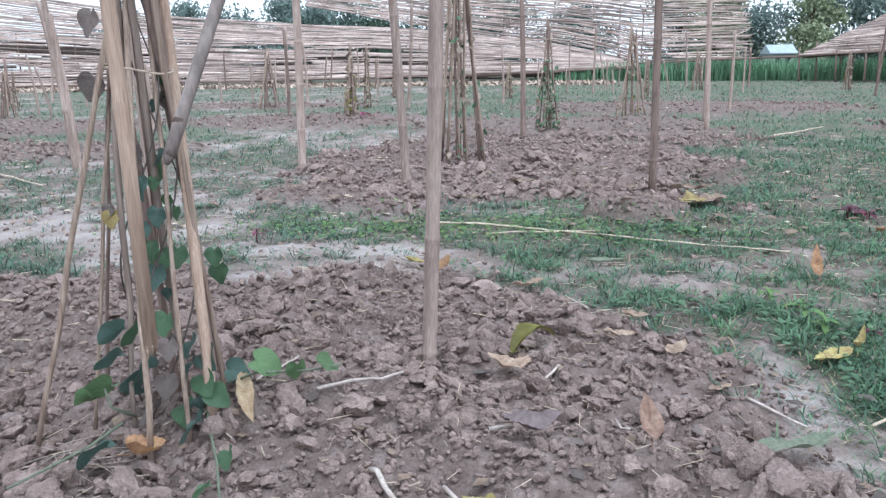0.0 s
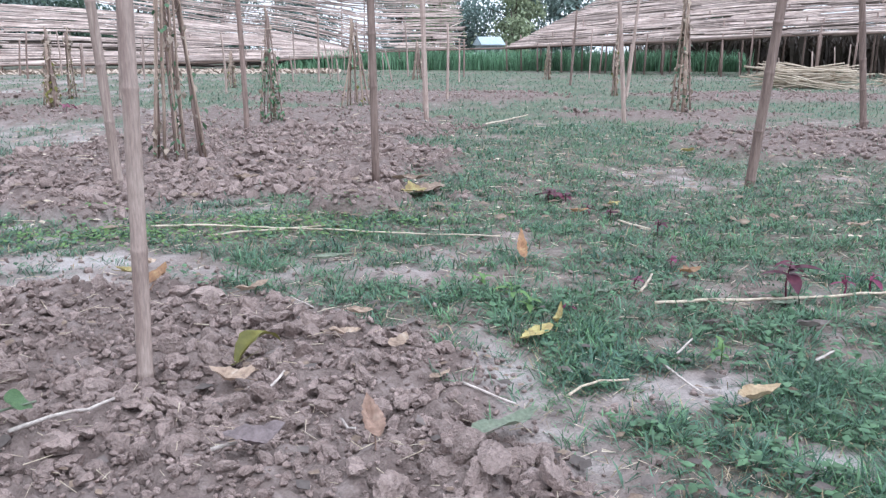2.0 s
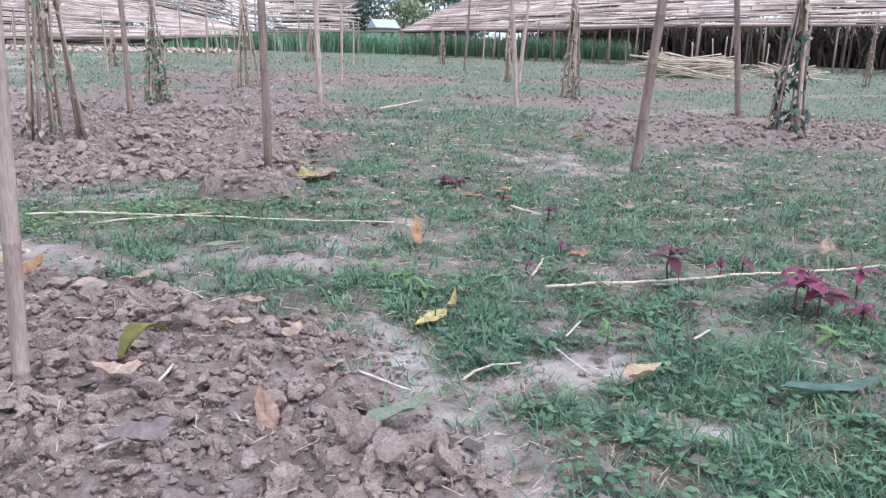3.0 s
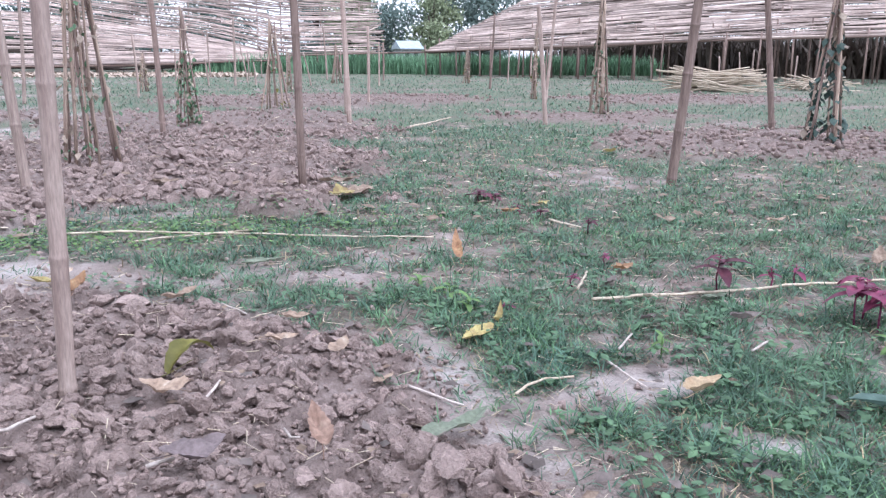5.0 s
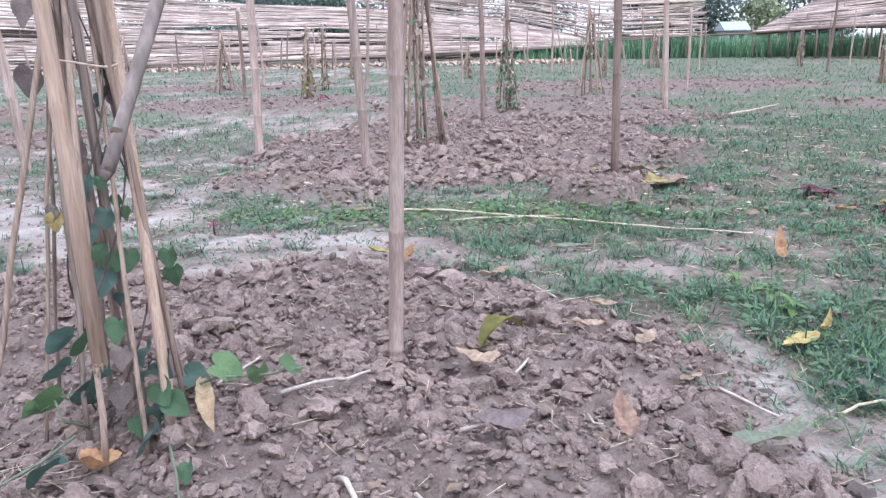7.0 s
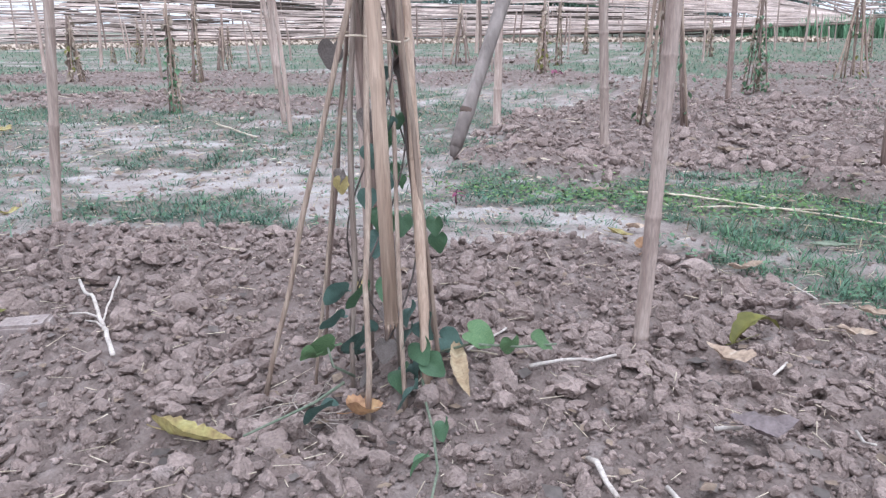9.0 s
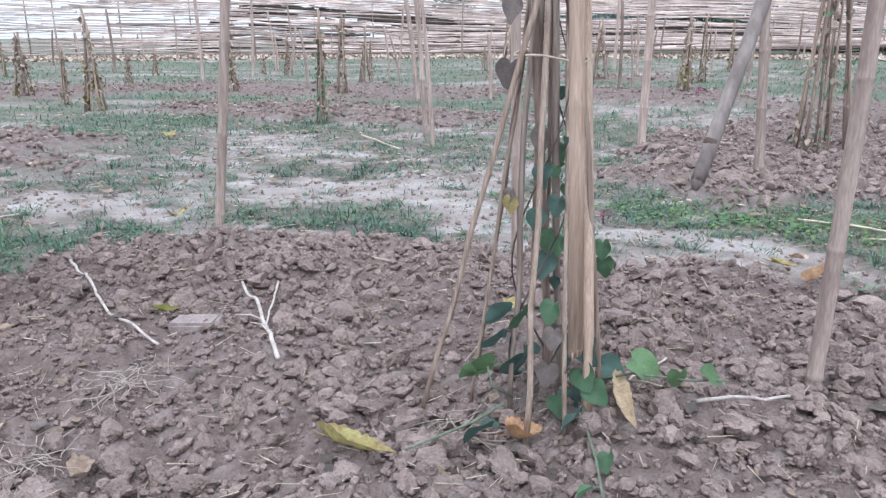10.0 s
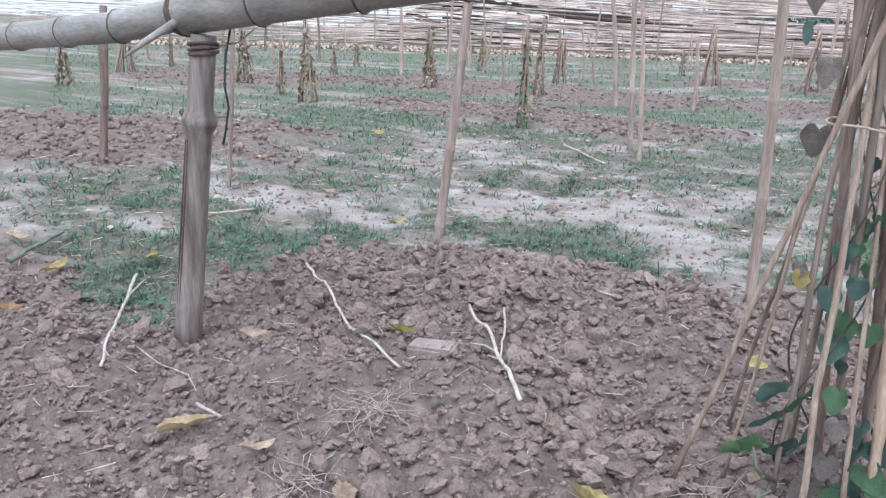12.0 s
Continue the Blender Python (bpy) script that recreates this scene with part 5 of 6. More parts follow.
amaranth(1.77, 1.98, 0.135, 0.095, 1, "young red amaranth with dark drooping leaves")
amaranth(1.951, 1.965, 0.08, 0.045, 2, "small red amaranth in grass")
amaranth(2.077, 1.99, 0.07, 0.05, 3, "small red amaranth in grass")
amaranth(1.93, 1.63, 0.14, 0.095, 4, "large magenta amaranth in grass")
amaranth(1.96, 1.583, 0.11, 0.085, 5, "magenta amaranth in grass")
amaranth(2.03, 1.504, 0.07, 0.075, 6, "magenta amaranth with broad leaves")
amaranth(2.22, 1.68, 0.11, 0.07, 7, "magenta amaranth in grass")
amaranth(1.99, 1.66, 0.12, 0.09, 23, "magenta amaranth in grass")
amaranth(1.76, 3.72, 0.06, 0.09, 24, "low dark red amaranth")
amaranth(1.728, 3.697, 0.07, 0.09, 8, "low dark red amaranth")
amaranth(1.80, 3.66, 0.05, 0.08, 9, "low dark red amaranth")
amaranth(1.784, 3.381, 0.04, 0.06, 10, "low dark red amaranth beside an orange leaf")
amaranth(1.811, 3.199, 0.05, 0.07, 11, "low dark red amaranth")
amaranth(1.854, 2.868, 0.07, 0.065, 12, "small dark red amaranth in grass")
amaranth(1.661, 2.43, 0.04, 0.045, 13, "tiny red amaranth in grass")
amaranth(1.402, 2.2, 0.045, 0.035, 14, "tiny red amaranth in grass")
amaranth(1.11, 2.06, 0.03, 0.04, 15, "tiny red amaranth in grass")
amaranth(-0.80, 3.10, 0.06, 0.05, 16, "small red amaranth at a bed's edge")
amaranth(-1.62, 10.2, 0.1, 0.14, 17, "far red amaranth on sandy ground")


# ---- leafy weeds in the grass ----
def weed(x, y, height, spread, seed, label):
    g = random.Random(seed)
    ob = thing("weed", x, y, label, "weed", "leafy weeds")
    v, f = tube([(0, 0, -0.01), (0.003, 0.002, height * 0.5), (0, 0, height)], [0.0022, 0.0018, 0.0012], 6)
    part("stem", mesh_of("stem", v, f, LEAF_LIGHT), ob)
    for i in range(8):
        size = spread * g.uniform(0.55, 1.0)
        leaf = part("leaf", mesh_of("leaf", *broad_leaf(size, size * 0.4, g.uniform(0.4, 1.2), g), LEAF_LIGHT), ob)
        leaf.matrix_basis = pose(0, 0, height * (0.25 + 0.75 * i / 7), 0, g.uniform(-40, -5), math.degrees(i * 2.4 + g.uniform(-0.4, 0.4)))


weed(1.309, 1.621, 0.06, 0.05, 1, "pale green leafy weed in thin grass")
weed(0.99, 2.2, 0.05, 0.06, 2, "bright green leafy weed at a bed's edge")
weed(0.95, 2.36, 0.04, 0.055, 3, "low blue-green weed in grass")
weed(1.82, 1.41, 0.05, 0.06, 4, "pale green leafy weed in grass")
weed(1.0, 2.08, 0.045, 0.05, 5, "bright green leafy weed in grass")


# ---- other cane teepees ----
def leaf_cloud(places, size, g, low=0.3, high=1.3):
    """Many small pointed leaves in one mesh, hanging at the places."""
    verts, faces = [], []
    for p in places:
        a, t = g.uniform(0, 6.28), g.uniform(low, high)
        s = size * g.uniform(0.6, 1.2)
        out = Vector((math.cos(a) * math.cos(t), math.sin(a) * math.cos(t), -math.sin(t)))
        side = Vector((-math.sin(a), math.cos(a), 0)) * 0.36
        o = len(verts)
        mid = p + out * s * 0.45
        sag = Vector((0, 0, -0.12 * s))
        verts += [p, mid + side * s, p + out * s + sag, mid - side * s, mid + Vector((0, 0, 0.1 * s))]
        faces += [(o, o + 1, o + 4), (o + 1, o + 2, o + 4), (o + 2, o + 3, o + 4), (o + 3, o, o + 4)]
    return verts, faces


def teepee_thing(x, y, canes, height, spread, seed, label, leaves=0, leaf_mat=None, dry=0, r=0.007, waist=0.75, leaf_size=0.05):
    """Canes leaning together, tied near the top, with a vine on them."""
    g = random.Random(seed)
    ob = thing("cane_teepee", x, y, label, "plant support", "cane teepees")
    foots = []
    for i in range(canes):
        a = 2 * math.pi * i / canes + g.uniform(-0.4, 0.4)
        rad = spread * g.uniform(0.45, 1.0)
        b = Vector((math.cos(a) * rad, math.sin(a) * rad, -0.06))
        knot = Vector((math.cos(a + 0.6) * 0.18 * spread, math.sin(a + 0.6) * 0.18 * spread, height * waist))
        top = b + (knot - b) * ((height * g.uniform(0.78, 1.08) + 0.06) / (height * waist + 0.06))
        pts = stick_points(b, top, g, 0.006, 5)
        rr = r * g.uniform(0.7, 1.4)
        v, f = tube(pts, [rr] * 6, 6)
        part("cane", mesh_of("cane", v, f, g.choice((CANE, CANE, BAMBOO_OLD))), ob)
        foots.append((b, top))
    v, f = tube([Vector((0.045 * math.cos(k * 0.7), 0.045 * math.sin(k * 0.7), height * waist + 0.004 * math.sin(k))) for k in range(10)], [0.003] * 10, 5)
    part("tie", mesh_of("tie", v, f, STRING), ob)
    for count, mat, name, lo, hi in ((leaves, leaf_mat, "vine_leaves", 0.05, 0.75), (dry, DRY_VINE, "dry_vine", 0.05, 1.0)):
        if count:
            places = []
            for _ in range(count):
                b, t = g.choice(foots)
                u = g.uniform(lo, hi) ** (1.3 if name == "vine_leaves" else 1)
                places.append(b.lerp(t, u) * 1.0 + Vector((g.gauss(0, 0.018), g.gauss(0, 0.018), g.gauss(0, 0.02))))
            part(name, mesh_of(name, *leaf_cloud(places, leaf_size, g), mat), ob, "withered vine" if name == "dry_vine" else "green climbing vine")
    return ob


teepee_thing(-0.13, 5.55, 13, 1.75, 0.21, 1, "tall bundle of canes wrapped in a withered vine", 60, LEAF_GREEN, 150, 0.008, 0.8)
teepee_thing(0.62, 8.28, 8, 1.12, 0.13, 2, "short cane teepee with a green vine on its foot", 150, LEAF_GREEN, 90, 0.008, 0.8, 0.06)
teepee_thing(1.87, 10.92, 9, 1.12, 0.27, 3, "open cane teepee with spread pale canes", 20, LEAF_OLIVE, 50, 0.011, 0.8, 0.06)
teepee_thing(5.52, 8.79, 9, 1.45, 0.17, 4, "cane teepee with dark vine leaves", 60, LEAF_GREEN, 110, 0.010, 0.75, 0.07)
teepee_thing(5.41, 5.14, 9, 1.5, 0.17, 5, "cane teepee with a leafy green vine", 170, LEAF_BLUE, 40, 0.011, 0.72, 0.085)
teepee_thing(-4.08, 5.84, 5, 0.95, 0.07, 6, "slim cane bundle with a dark green vine", 100, LEAF_GREEN, 80, 0.008, 0.75, 0.055)
TEEPEES = [
    teepee_thing(-5.71, 8.61, 6, 1.0, 0.11, 7, "small cane teepee with a dry vine", 20, LEAF_OLIVE, 120, 0.01, 0.75, 0.06),
    teepee_thing(-7.38, 8.41, 6, 0.85, 0.13, 8, "small cane teepee with a brown vine", 15, LEAF_OLIVE, 130, 0.011, 0.75, 0.07),
    teepee_thing(-6.78, 5.72, 7, 0.95, 0.13, 9, "cane teepee with a withered vine", 40, LEAF_OLIVE, 110, 0.009, 0.75, 0.06),
    teepee_thing(-8.94, 6.51, 6, 0.8, 0.14, 10, "small cane teepee with a brown vine", 15, LEAF_OLIVE, 130, 0.01, 0.75, 0.07),
    teepee_thing(-3.81, 13.53, 9, 0.95, 0.24, 11, "open far cane teepee", 0, None, 40, 0.015, 0.8, 0.07),
    teepee_thing(-1.93, 11.09, 5, 0.95, 0.07, 12, "slim far cane bundle", 20, LEAF_OLIVE, 80, 0.013, 0.8, 0.07),
]
g = random.Random(77)
taken = [(-0.13, 5.55), (0.62, 8.28), (1.87, 10.92), (5.52, 8.79), (5.41, 5.14), (-4.08, 5.84), (-5.71, 8.61), (-7.38, 8.41), (-6.78, 5.72), (-8.94, 6.51), (-3.81, 13.53), (-1.93, 11.09)]
# far teepees: x, y, height
for x, y, h in ((-2.08, 11.86, 0.94), (0.29, 17.21, 0.91), (3.08, 16.71, 0.82), (5.26, 21.82, 1.0), (8.74, 20.89, 1.15), (6.71, 12.83, 1.27), (13.99, 11.58, 1.32), (-7.73, 6.15, 0.64), (-10.29, 9.34, 0.61), (-12.21, 11.74, 0.64),
                (-10.46, 12.88, 0.53), (-10.05, 13.14, 0.81), (-5.99, 8.9, 0.92), (-7.12, 11.37, 0.66), (-5.46, 13.49, 0.95), (-7.29, 16.59, 0.65), (-2.13, 13.6, 1.05), (-2.29, 18.19, 0.99), (-9.9, 4.6, 0.8), (-11.5, 6.3, 0.75),
                (-13.2, 8.1, 0.7), (-14.6, 10.2, 0.7), (-8.4, 13.6, 0.7), (10.9, 17.4, 1.1), (16.2, 9.4, 1.2)):
    if min(math.hypot(x - a, y - b) for a, b in taken) > 0.45:
        k = h / 0.95
        copy_thing(g.choice(TEEPEES), pose(x, y, ground_z(x, y), 0, 0, g.uniform(0, 360)) @ Matrix.Diagonal((min(k, 1.0), min(k, 1.0), k, 1)))
        taken.append((x, y))


def far_pole_template(x, y, seed, height, r, mat, lean):
    ob = thing("bamboo_pole", x, y, "thin bamboo pole standing far in the field", "pole", "bamboo poles in the field")
    rg = random.Random(seed)
    pts, radii = bamboo_line((0, 0, -0.1), (lean, 0.02, height), r, r * 0.8, rg, 0.3, 0.02)
    v, f = tube(pts, radii, 6)
    part("culm", mesh_of("culm", v, f, mat), ob)
    return ob


FAR = [far_pole_template(-7.05, 12.04, 0, 0.92, 0.02, BAMBOO, -0.11), far_pole_template(-2.98, 11.66, 1, 1.23, 0.03, BAMBOO_OLD, -0.02), far_pole_template(-5.13, 16.72, 2, 0.8, 0.024, BAMBOO, -0.03),
       far_pole_template(2.38, 20.28, 3, 1.61, 0.03, BAMBOO, 0.03), far_pole_template(0.17, 14.71, 4, 1.03, 0.022, BAMBOO, -0.03)]
# far poles: x, y, height, lean in degrees
for x, y, h, lean in ((-5.37, 15.5, 0.71, 0), (-3.58, 15.24, 0.77, -4), (-2.62, 17.73, 0.95, 4), (2.96, 22.44, 1.26, -4), (1.77, 20.42, 0.88, -3), (2.86, 20.17, 0.59, 0), (4.17, 19.87, 0.98, -5), (5.59, 24.5, 1.12, -4), (6.0, 24.38, 0.95, 2),
                      (3.38, 11.73, 1.17, 2), (5.79, 19.49, 1.14, 2), (7.24, 23.99, 1.01, 1), (7.81, 17.24, 1.49, 4), (10.09, 21.11, 1.46, 3), (6.5, 12.03, 1.33, 4), (-9.32, 9.95, 1.22, -4)):
    copy_thing(g.choice(FAR), pose(x, y, ground_z(x, y), 0, lean, 0) @ Matrix.Diagonal((1, 1, h / 1.1, 1)))
    taken.append((x, y))
for x, y, h, lean in ((-13.93, 12.24, 1.16, -3), (-9.89, 11.85, 1.2, 1), (-6.65, 9.15, 0.93, 0), (-11.12, 14.09, 1.52, -2), (-6.63, 11.68, 0.93, -7), (-4.43, 8.22, 0.95, -9), (-15.18, 32.0, 2.3, -5), (-3.71, 8.67, 1.04, -1),
                      (-1.4, 13.22, 1.15, 2), (-2.93, 12.25, 1.11, 2), (-7.69, 14.68, 1.14, -4), (-9.33, 12.22, 1.0, 13)):
    copy_thing(g.choice(FAR), pose(x, y, ground_z(x, y), 0, lean, 0) @ Matrix.Diagonal((1, 1, h / 1.1, 1)))
    taken.append((x, y))
for _ in range(70):
    az, d = radians(g.uniform(-64, 52)), g.uniform(16, 29)
    x, y = d * math.sin(az), d * math.cos(az)
    if min(math.hypot(x - a, y - b) for a, b in taken) < 0.9 or (6.2 < x < 9.5 and y > 14):
        continue
    taken.append((x, y))
    copy_thing(g.choice(FAR), pose(x, y, ground_z(x, y), 0, g.uniform(-5, 5), g.uniform(0, 360)) @ Matrix.Diagonal((1, 1, g.uniform(0.75, 1.1), 1)))


def cane_pile(x, y, length, count, layers, seed, label, turn):
    """A heap of cut canes."""
    rg = random.Random(seed)
    ob = thing("cane_pile", x, y, label, "cane pile", "heaps of cut canes")
    v, f = tube(stick_points((-length / 2, 0, 0), (length / 2, 0, 0), rg, 0.02, 5), [0.016] * 6, 5)
    me = mesh_of("cane", v, f, STRAW)
    for i in range(count):
        k = i / count
        cane = part("cane", me, ob)
        w = 0.75 * (1 - k * 0.75)
        cane.matrix_basis = pose(rg.uniform(-0.35, 0.35), rg.uniform(-w, w), 0.02 + layers * k, 0, rg.uniform(-11, 11), turn + rg.gauss(0, 24)) @ Matrix.Scale(rg.uniform(0.5, 1.0), 4)


cane_pile(12.3, 14.9, 2.2, 110, 0.42, 1, "heap of pale cut canes on grass", -20)
cane_pile(15.19, 14.88, 1.8, 50, 0.22, 2, "low heap of pale cut canes on grass", 10)


# ---- standing crop, dry grass, trees and a shed in the distance ----
def blades(places, heights, widths, lean, rs, ways=None, creeping=False):
    """Bent grass blades: arrays of verts (n * 5) and triangles."""
    n = len(places)
    a = rs.uniform(0, 2 * np.pi, n) if ways is None else ways
    tilt = rs.uniform(0.1, 1.0, n) * lean
    first, last = tilt * 0.6, tilt * 1.7
    if creeping:
        first = np.clip(rs.normal(1.0, 0.28, n), 0.15, 1.4)
        last = np.minimum(first + rs.uniform(0.1, 0.55, n), 1.7)
    out = np.stack([np.cos(a), np.sin(a), np.zeros(n)], 1)
    side = np.stack([-np.sin(a), np.cos(a), np.zeros(n)], 1) * widths[:, None] / 2
    up = np.array([0, 0, 1.0])
    h = heights[:, None]
    b = places
    m = b + up * h * 0.6 * np.cos(first)[:, None] + out * h * 0.6 * np.sin(first)[:, None]
    t = m + up * h * 0.45 * np.cos(last)[:, None] + out * h * 0.45 * np.sin(last)[:, None]
    verts = np.stack([b - side * 0.7, b + side * 0.7, m + side, m - side, t], 1).reshape(-1, 3)
    o = np.arange(n)[:, None] * 5
    faces = np.concatenate([o + [0, 1, 2], o + [0, 2, 3], o + [3, 2, 4]], 1).reshape(-1, 3)
    return verts, faces


rs = np.random.RandomState(3)
n = 16000
cx = rs.uniform(1.0, 21.0, n)
cy = 35.5 - 0.34 * np.maximum(cx - 6, 0) + rs.uniform(-1.6, 3.0, n)
cv, cf = blades(np.stack([cx, cy, land(cx, cy)], 1), rs.uniform(0.45, 0.95, n) * smooth(0.5, 5, cx), rs.uniform(0.03, 0.06, n), 0.6, rs)
tagged(new("standing_crop", array_mesh("standing_crop", cv, cf, CROP)), "band of tall dense green crop behind the field", "crop", kind="stuff")
# Added band of blades; its dark colour plays the shade behind the posts.
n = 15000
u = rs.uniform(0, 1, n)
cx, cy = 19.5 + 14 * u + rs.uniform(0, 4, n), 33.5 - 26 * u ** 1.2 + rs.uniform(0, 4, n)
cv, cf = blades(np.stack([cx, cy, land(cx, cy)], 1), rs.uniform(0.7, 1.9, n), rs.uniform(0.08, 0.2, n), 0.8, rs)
tagged(new("undergrowth", array_mesh("undergrowth", cv, cf, SHADE_BAND)), "added dark undergrowth standing in for shade behind the roof posts", "undergrowth", kind="stuff")
n = 22000
az = rs.uniform(radians(-72), radians(8), n)
d = rs.uniform(27, 33, n) + 1.5 * np.cos(az)
cx, cy = d * np.sin(az), d * np.cos(az)
cv, cf = blades(np.stack([cx, cy, land(cx, cy)], 1), rs.uniform(0.06, 0.17, n), rs.uniform(0.06, 0.12, n), 1.2, rs, None, True)
tagged(new("dry_grass", array_mesh("dry_grass", cv, cf, HAY)), "band of pale dry grass at the field's end", "dry grass", kind="stuff")


def tree(x, y, height, width, seed, mat, label, trunk=0.3):
    """A trunk with limbs and a crown of many small leaves in uneven clumps."""
    rg = random.Random(seed)
    ob = thing("tree", x, y, label, "tree", "far trees")
    pieces = [tube([(0, 0, -0.2), (rg.uniform(-0.1, 0.1), 0, height * 0.3), (rg.uniform(-0.3, 0.3), 0.1, height * 0.7)], [0.03 * height, 0.022 * height, 0.01 * height], 7)]
    clumps = []
    for i in range(16):
        a, u = rg.uniform(0, 6.28), rg.uniform(trunk, 1.0)
        rad = width * 0.5 * rg.uniform(0.25, 1.0) * math.sin(math.pi * min(max((u - trunk) / (1.02 - trunk), 0.12), 0.95)) ** 0.6
        c = Vector((math.cos(a) * rad, math.sin(a) * rad, height * u * 0.93))
        clumps.append((c, width * rg.uniform(0.12, 0.24)))
        pieces.append(tube([(0, 0, height * u * 0.5), c * 0.6 + Vector((0, 0, height * u * 0.3)), c], [0.012 * height, 0.007 * height, 0.003 * height], 5))
    part("trunk", mesh_of("trunk", *joined(pieces), BARK), ob)
    rn = np.random.RandomState(seed)
    pos, per = [], 260
    for c, s in clumps:
        pos.append(rn.normal(0, 0.5, (per, 3)) * [s, s, s * 0.8] + np.array(c))
    pos = np.concatenate(pos)
    k = len(pos)
    size = rn.uniform(0.1, 0.24, k)[:, None] * (height / 7) ** 0.5
    u = rn.normal(0, 1, (k, 3))
    u /= np.linalg.norm(u, axis=1)[:, None]
    w = np.cross(u, rn.normal(0, 1, (k, 3)))
    w /= np.linalg.norm(w, axis=1)[:, None]
    verts = np.stack([pos - u * size, pos + w * size * 0.5, pos + u * size, pos - w * size * 0.5], 1).reshape(-1, 3)
    part("crown", array_mesh("crown", verts, np.arange(4 * k).reshape(-1, 4), mat, False), ob)
    return ob


for x, y, h, w, seed, mat in ((-19.5, 56, 4.4, 6, 21, TREE_HAZE_TINT), (-13.5, 57, 4.6, 6, 22, TREE_HAZE_TINT), (-8.2, 57, 4.3, 6, 23, TREE_LEAF), (-3.0, 58, 4.5, 6, 24, TREE_HAZE_TINT), (-26, 54, 4.6, 6, 25, TREE_HAZE_TINT), (-22, 58, 6.2, 7, 1, TREE_HAZE_TINT), (-16, 62, 5.6, 6, 2, TREE_HAZE_TINT), (-11, 60, 6.0, 7, 3, TREE_HAZE_TINT), (-5.5, 62, 5.2, 6, 4, TREE_HAZE_TINT), (0, 60, 5.4, 7, 5, TREE_HAZE_TINT), (6, 63, 5.4, 7, 6, TREE_HAZE_TINT)):
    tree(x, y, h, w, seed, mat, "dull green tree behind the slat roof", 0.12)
tree(14.3, 56.0, 7.2, 4.5, 27, TREE_LIGHT, "yellow-green young tree in the gap between roofs", 0.1)
tree(20.4, 56.0, 5.2, 5.0, 28, TREE_LIGHT, "yellow-green bush in the gap between roofs", 0.05)
tree(18.26, 62.71, 6.0, 8, 7, TREE_HAZE_TINT, "dull green tree in the gap between roofs", 0.1)
tree(23.2, 60.5, 6.4, 8, 8, TREE_HAZE_TINT, "dull blue-green tree in the gap between roofs", 0.08)
tree(13.5, 63.0, 6.2, 8, 9, TREE_HAZE_TINT, "dull blue-green tree behind the shed", 0.1)
tree(27.5, 60.99, 9.5, 8, 10, TREE_HAZE_TINT, "dark tall tree above the roof", 0.1)
tree(34.19, 56.25, 9.0, 9, 11, TREE_LEAF, "dark tall tree above the roof", 0.1)
tree(29.7, 41.09, 3.4, 7, 12, TREE_LEAF, "dark bushy tree behind the roof", 0.02)
tree(36.9, 35.33, 3.4, 8, 13, TREE_LEAF, "dark bushy tree behind the roof", 0.02)
tree(41.21, 26.47, 3.6, 8, 14, TREE_LEAF, "dark bushy tree behind the roof", 0.02)
tree(45.55, 16.61, 3.6, 8, 15, TREE_LEAF, "dark bushy tree behind the roof", 0.02)


def far_shed():
    ob = thing("shed", 15.6, 47.12, "low far shed with a pale blue-white roof", "shed")
    ob.scale = (0.5, 0.7, 0.86)
    for name, size, at, mat in (("wall", (2.6, 2.0, 1.5), (0, 0, 0.7), WALL_GREY), ("door", (0.5, 0.06, 1.1), (-0.5, -1.02, 0.55), DARK_GAP), ("window", (0.5, 0.06, 0.4), (0.6, -1.02, 0.95), DARK_GAP)):
        bm = bmesh.new()
        bmesh.ops.create_cube(bm, size=1, matrix=Matrix.Translation(at) @ Matrix.Diagonal((*size, 1)))
        me = bpy.data.meshes.new(name)
        bm.to_mesh(me)
        me.materials.append(mat)
        part(name, me, ob)
    v = [(-1.5, -1.3, 1.42), (1.5, -1.3, 1.42), (1.5, 1.3, 1.42), (-1.5, 1.3, 1.42), (-1.5, 0, 1.95), (1.5, 0, 1.95), (-1.5, -1.3, 1.36), (1.5, -1.3, 1.36), (1.5, 1.3, 1.36), (-1.5, 1.3, 1.36)]
    f = [(0, 1, 5, 4), (2, 3, 4, 5), (0, 4, 3, 9, 6), (1, 7, 8, 2, 5), (0, 6, 7, 1), (2, 8, 9, 3), (6, 9, 8, 7)]
    part("roof", mesh_of("roof", v, f, PAINT_WHITE, False), ob, "pale blue-white sheet roof")


far_shed()


# ---- clods ----
def clod_shape(seed, level):
    """An angular lump of earth, about 1 in radius."""
    bm = bmesh.new()
    bmesh.ops.create_icosphere(bm, subdivisions=level, radius=1)
    g = np.random.RandomState(seed)
    normals = g.normal(0, 1, (10, 3))
    normals /= np.linalg.norm(normals, axis=1)[:, None]
    offs = g.uniform(0.55, 1.0, 10)
    squash = np.array([g.uniform(0.85, 1.3), g.uniform(0.75, 1.1), g.uniform(0.6, 0.85)])
    v = np.array([p.co[:] for p in bm.verts])
    dots = v @ normals.T
    rad = np.where(dots > 0.05, offs[None, :] / np.maximum(dots, 0.05), 9).min(1)
    rad = np.minimum(rad, 1.25)
    rough = np.array([noise.noise(Vector(p) * 2.3 + Vector((seed, 0, 0))) + 0.7 * noise.noise(Vector(p) * 4.2 + Vector((seed, 3, 0))) for p in v])
    v = v * (rad * (1 + 0.24 * rough))[:, None] * squash
    f = np.array([[q.index for q in p.verts] for p in bm.faces])
    bm.free()
    return v, f


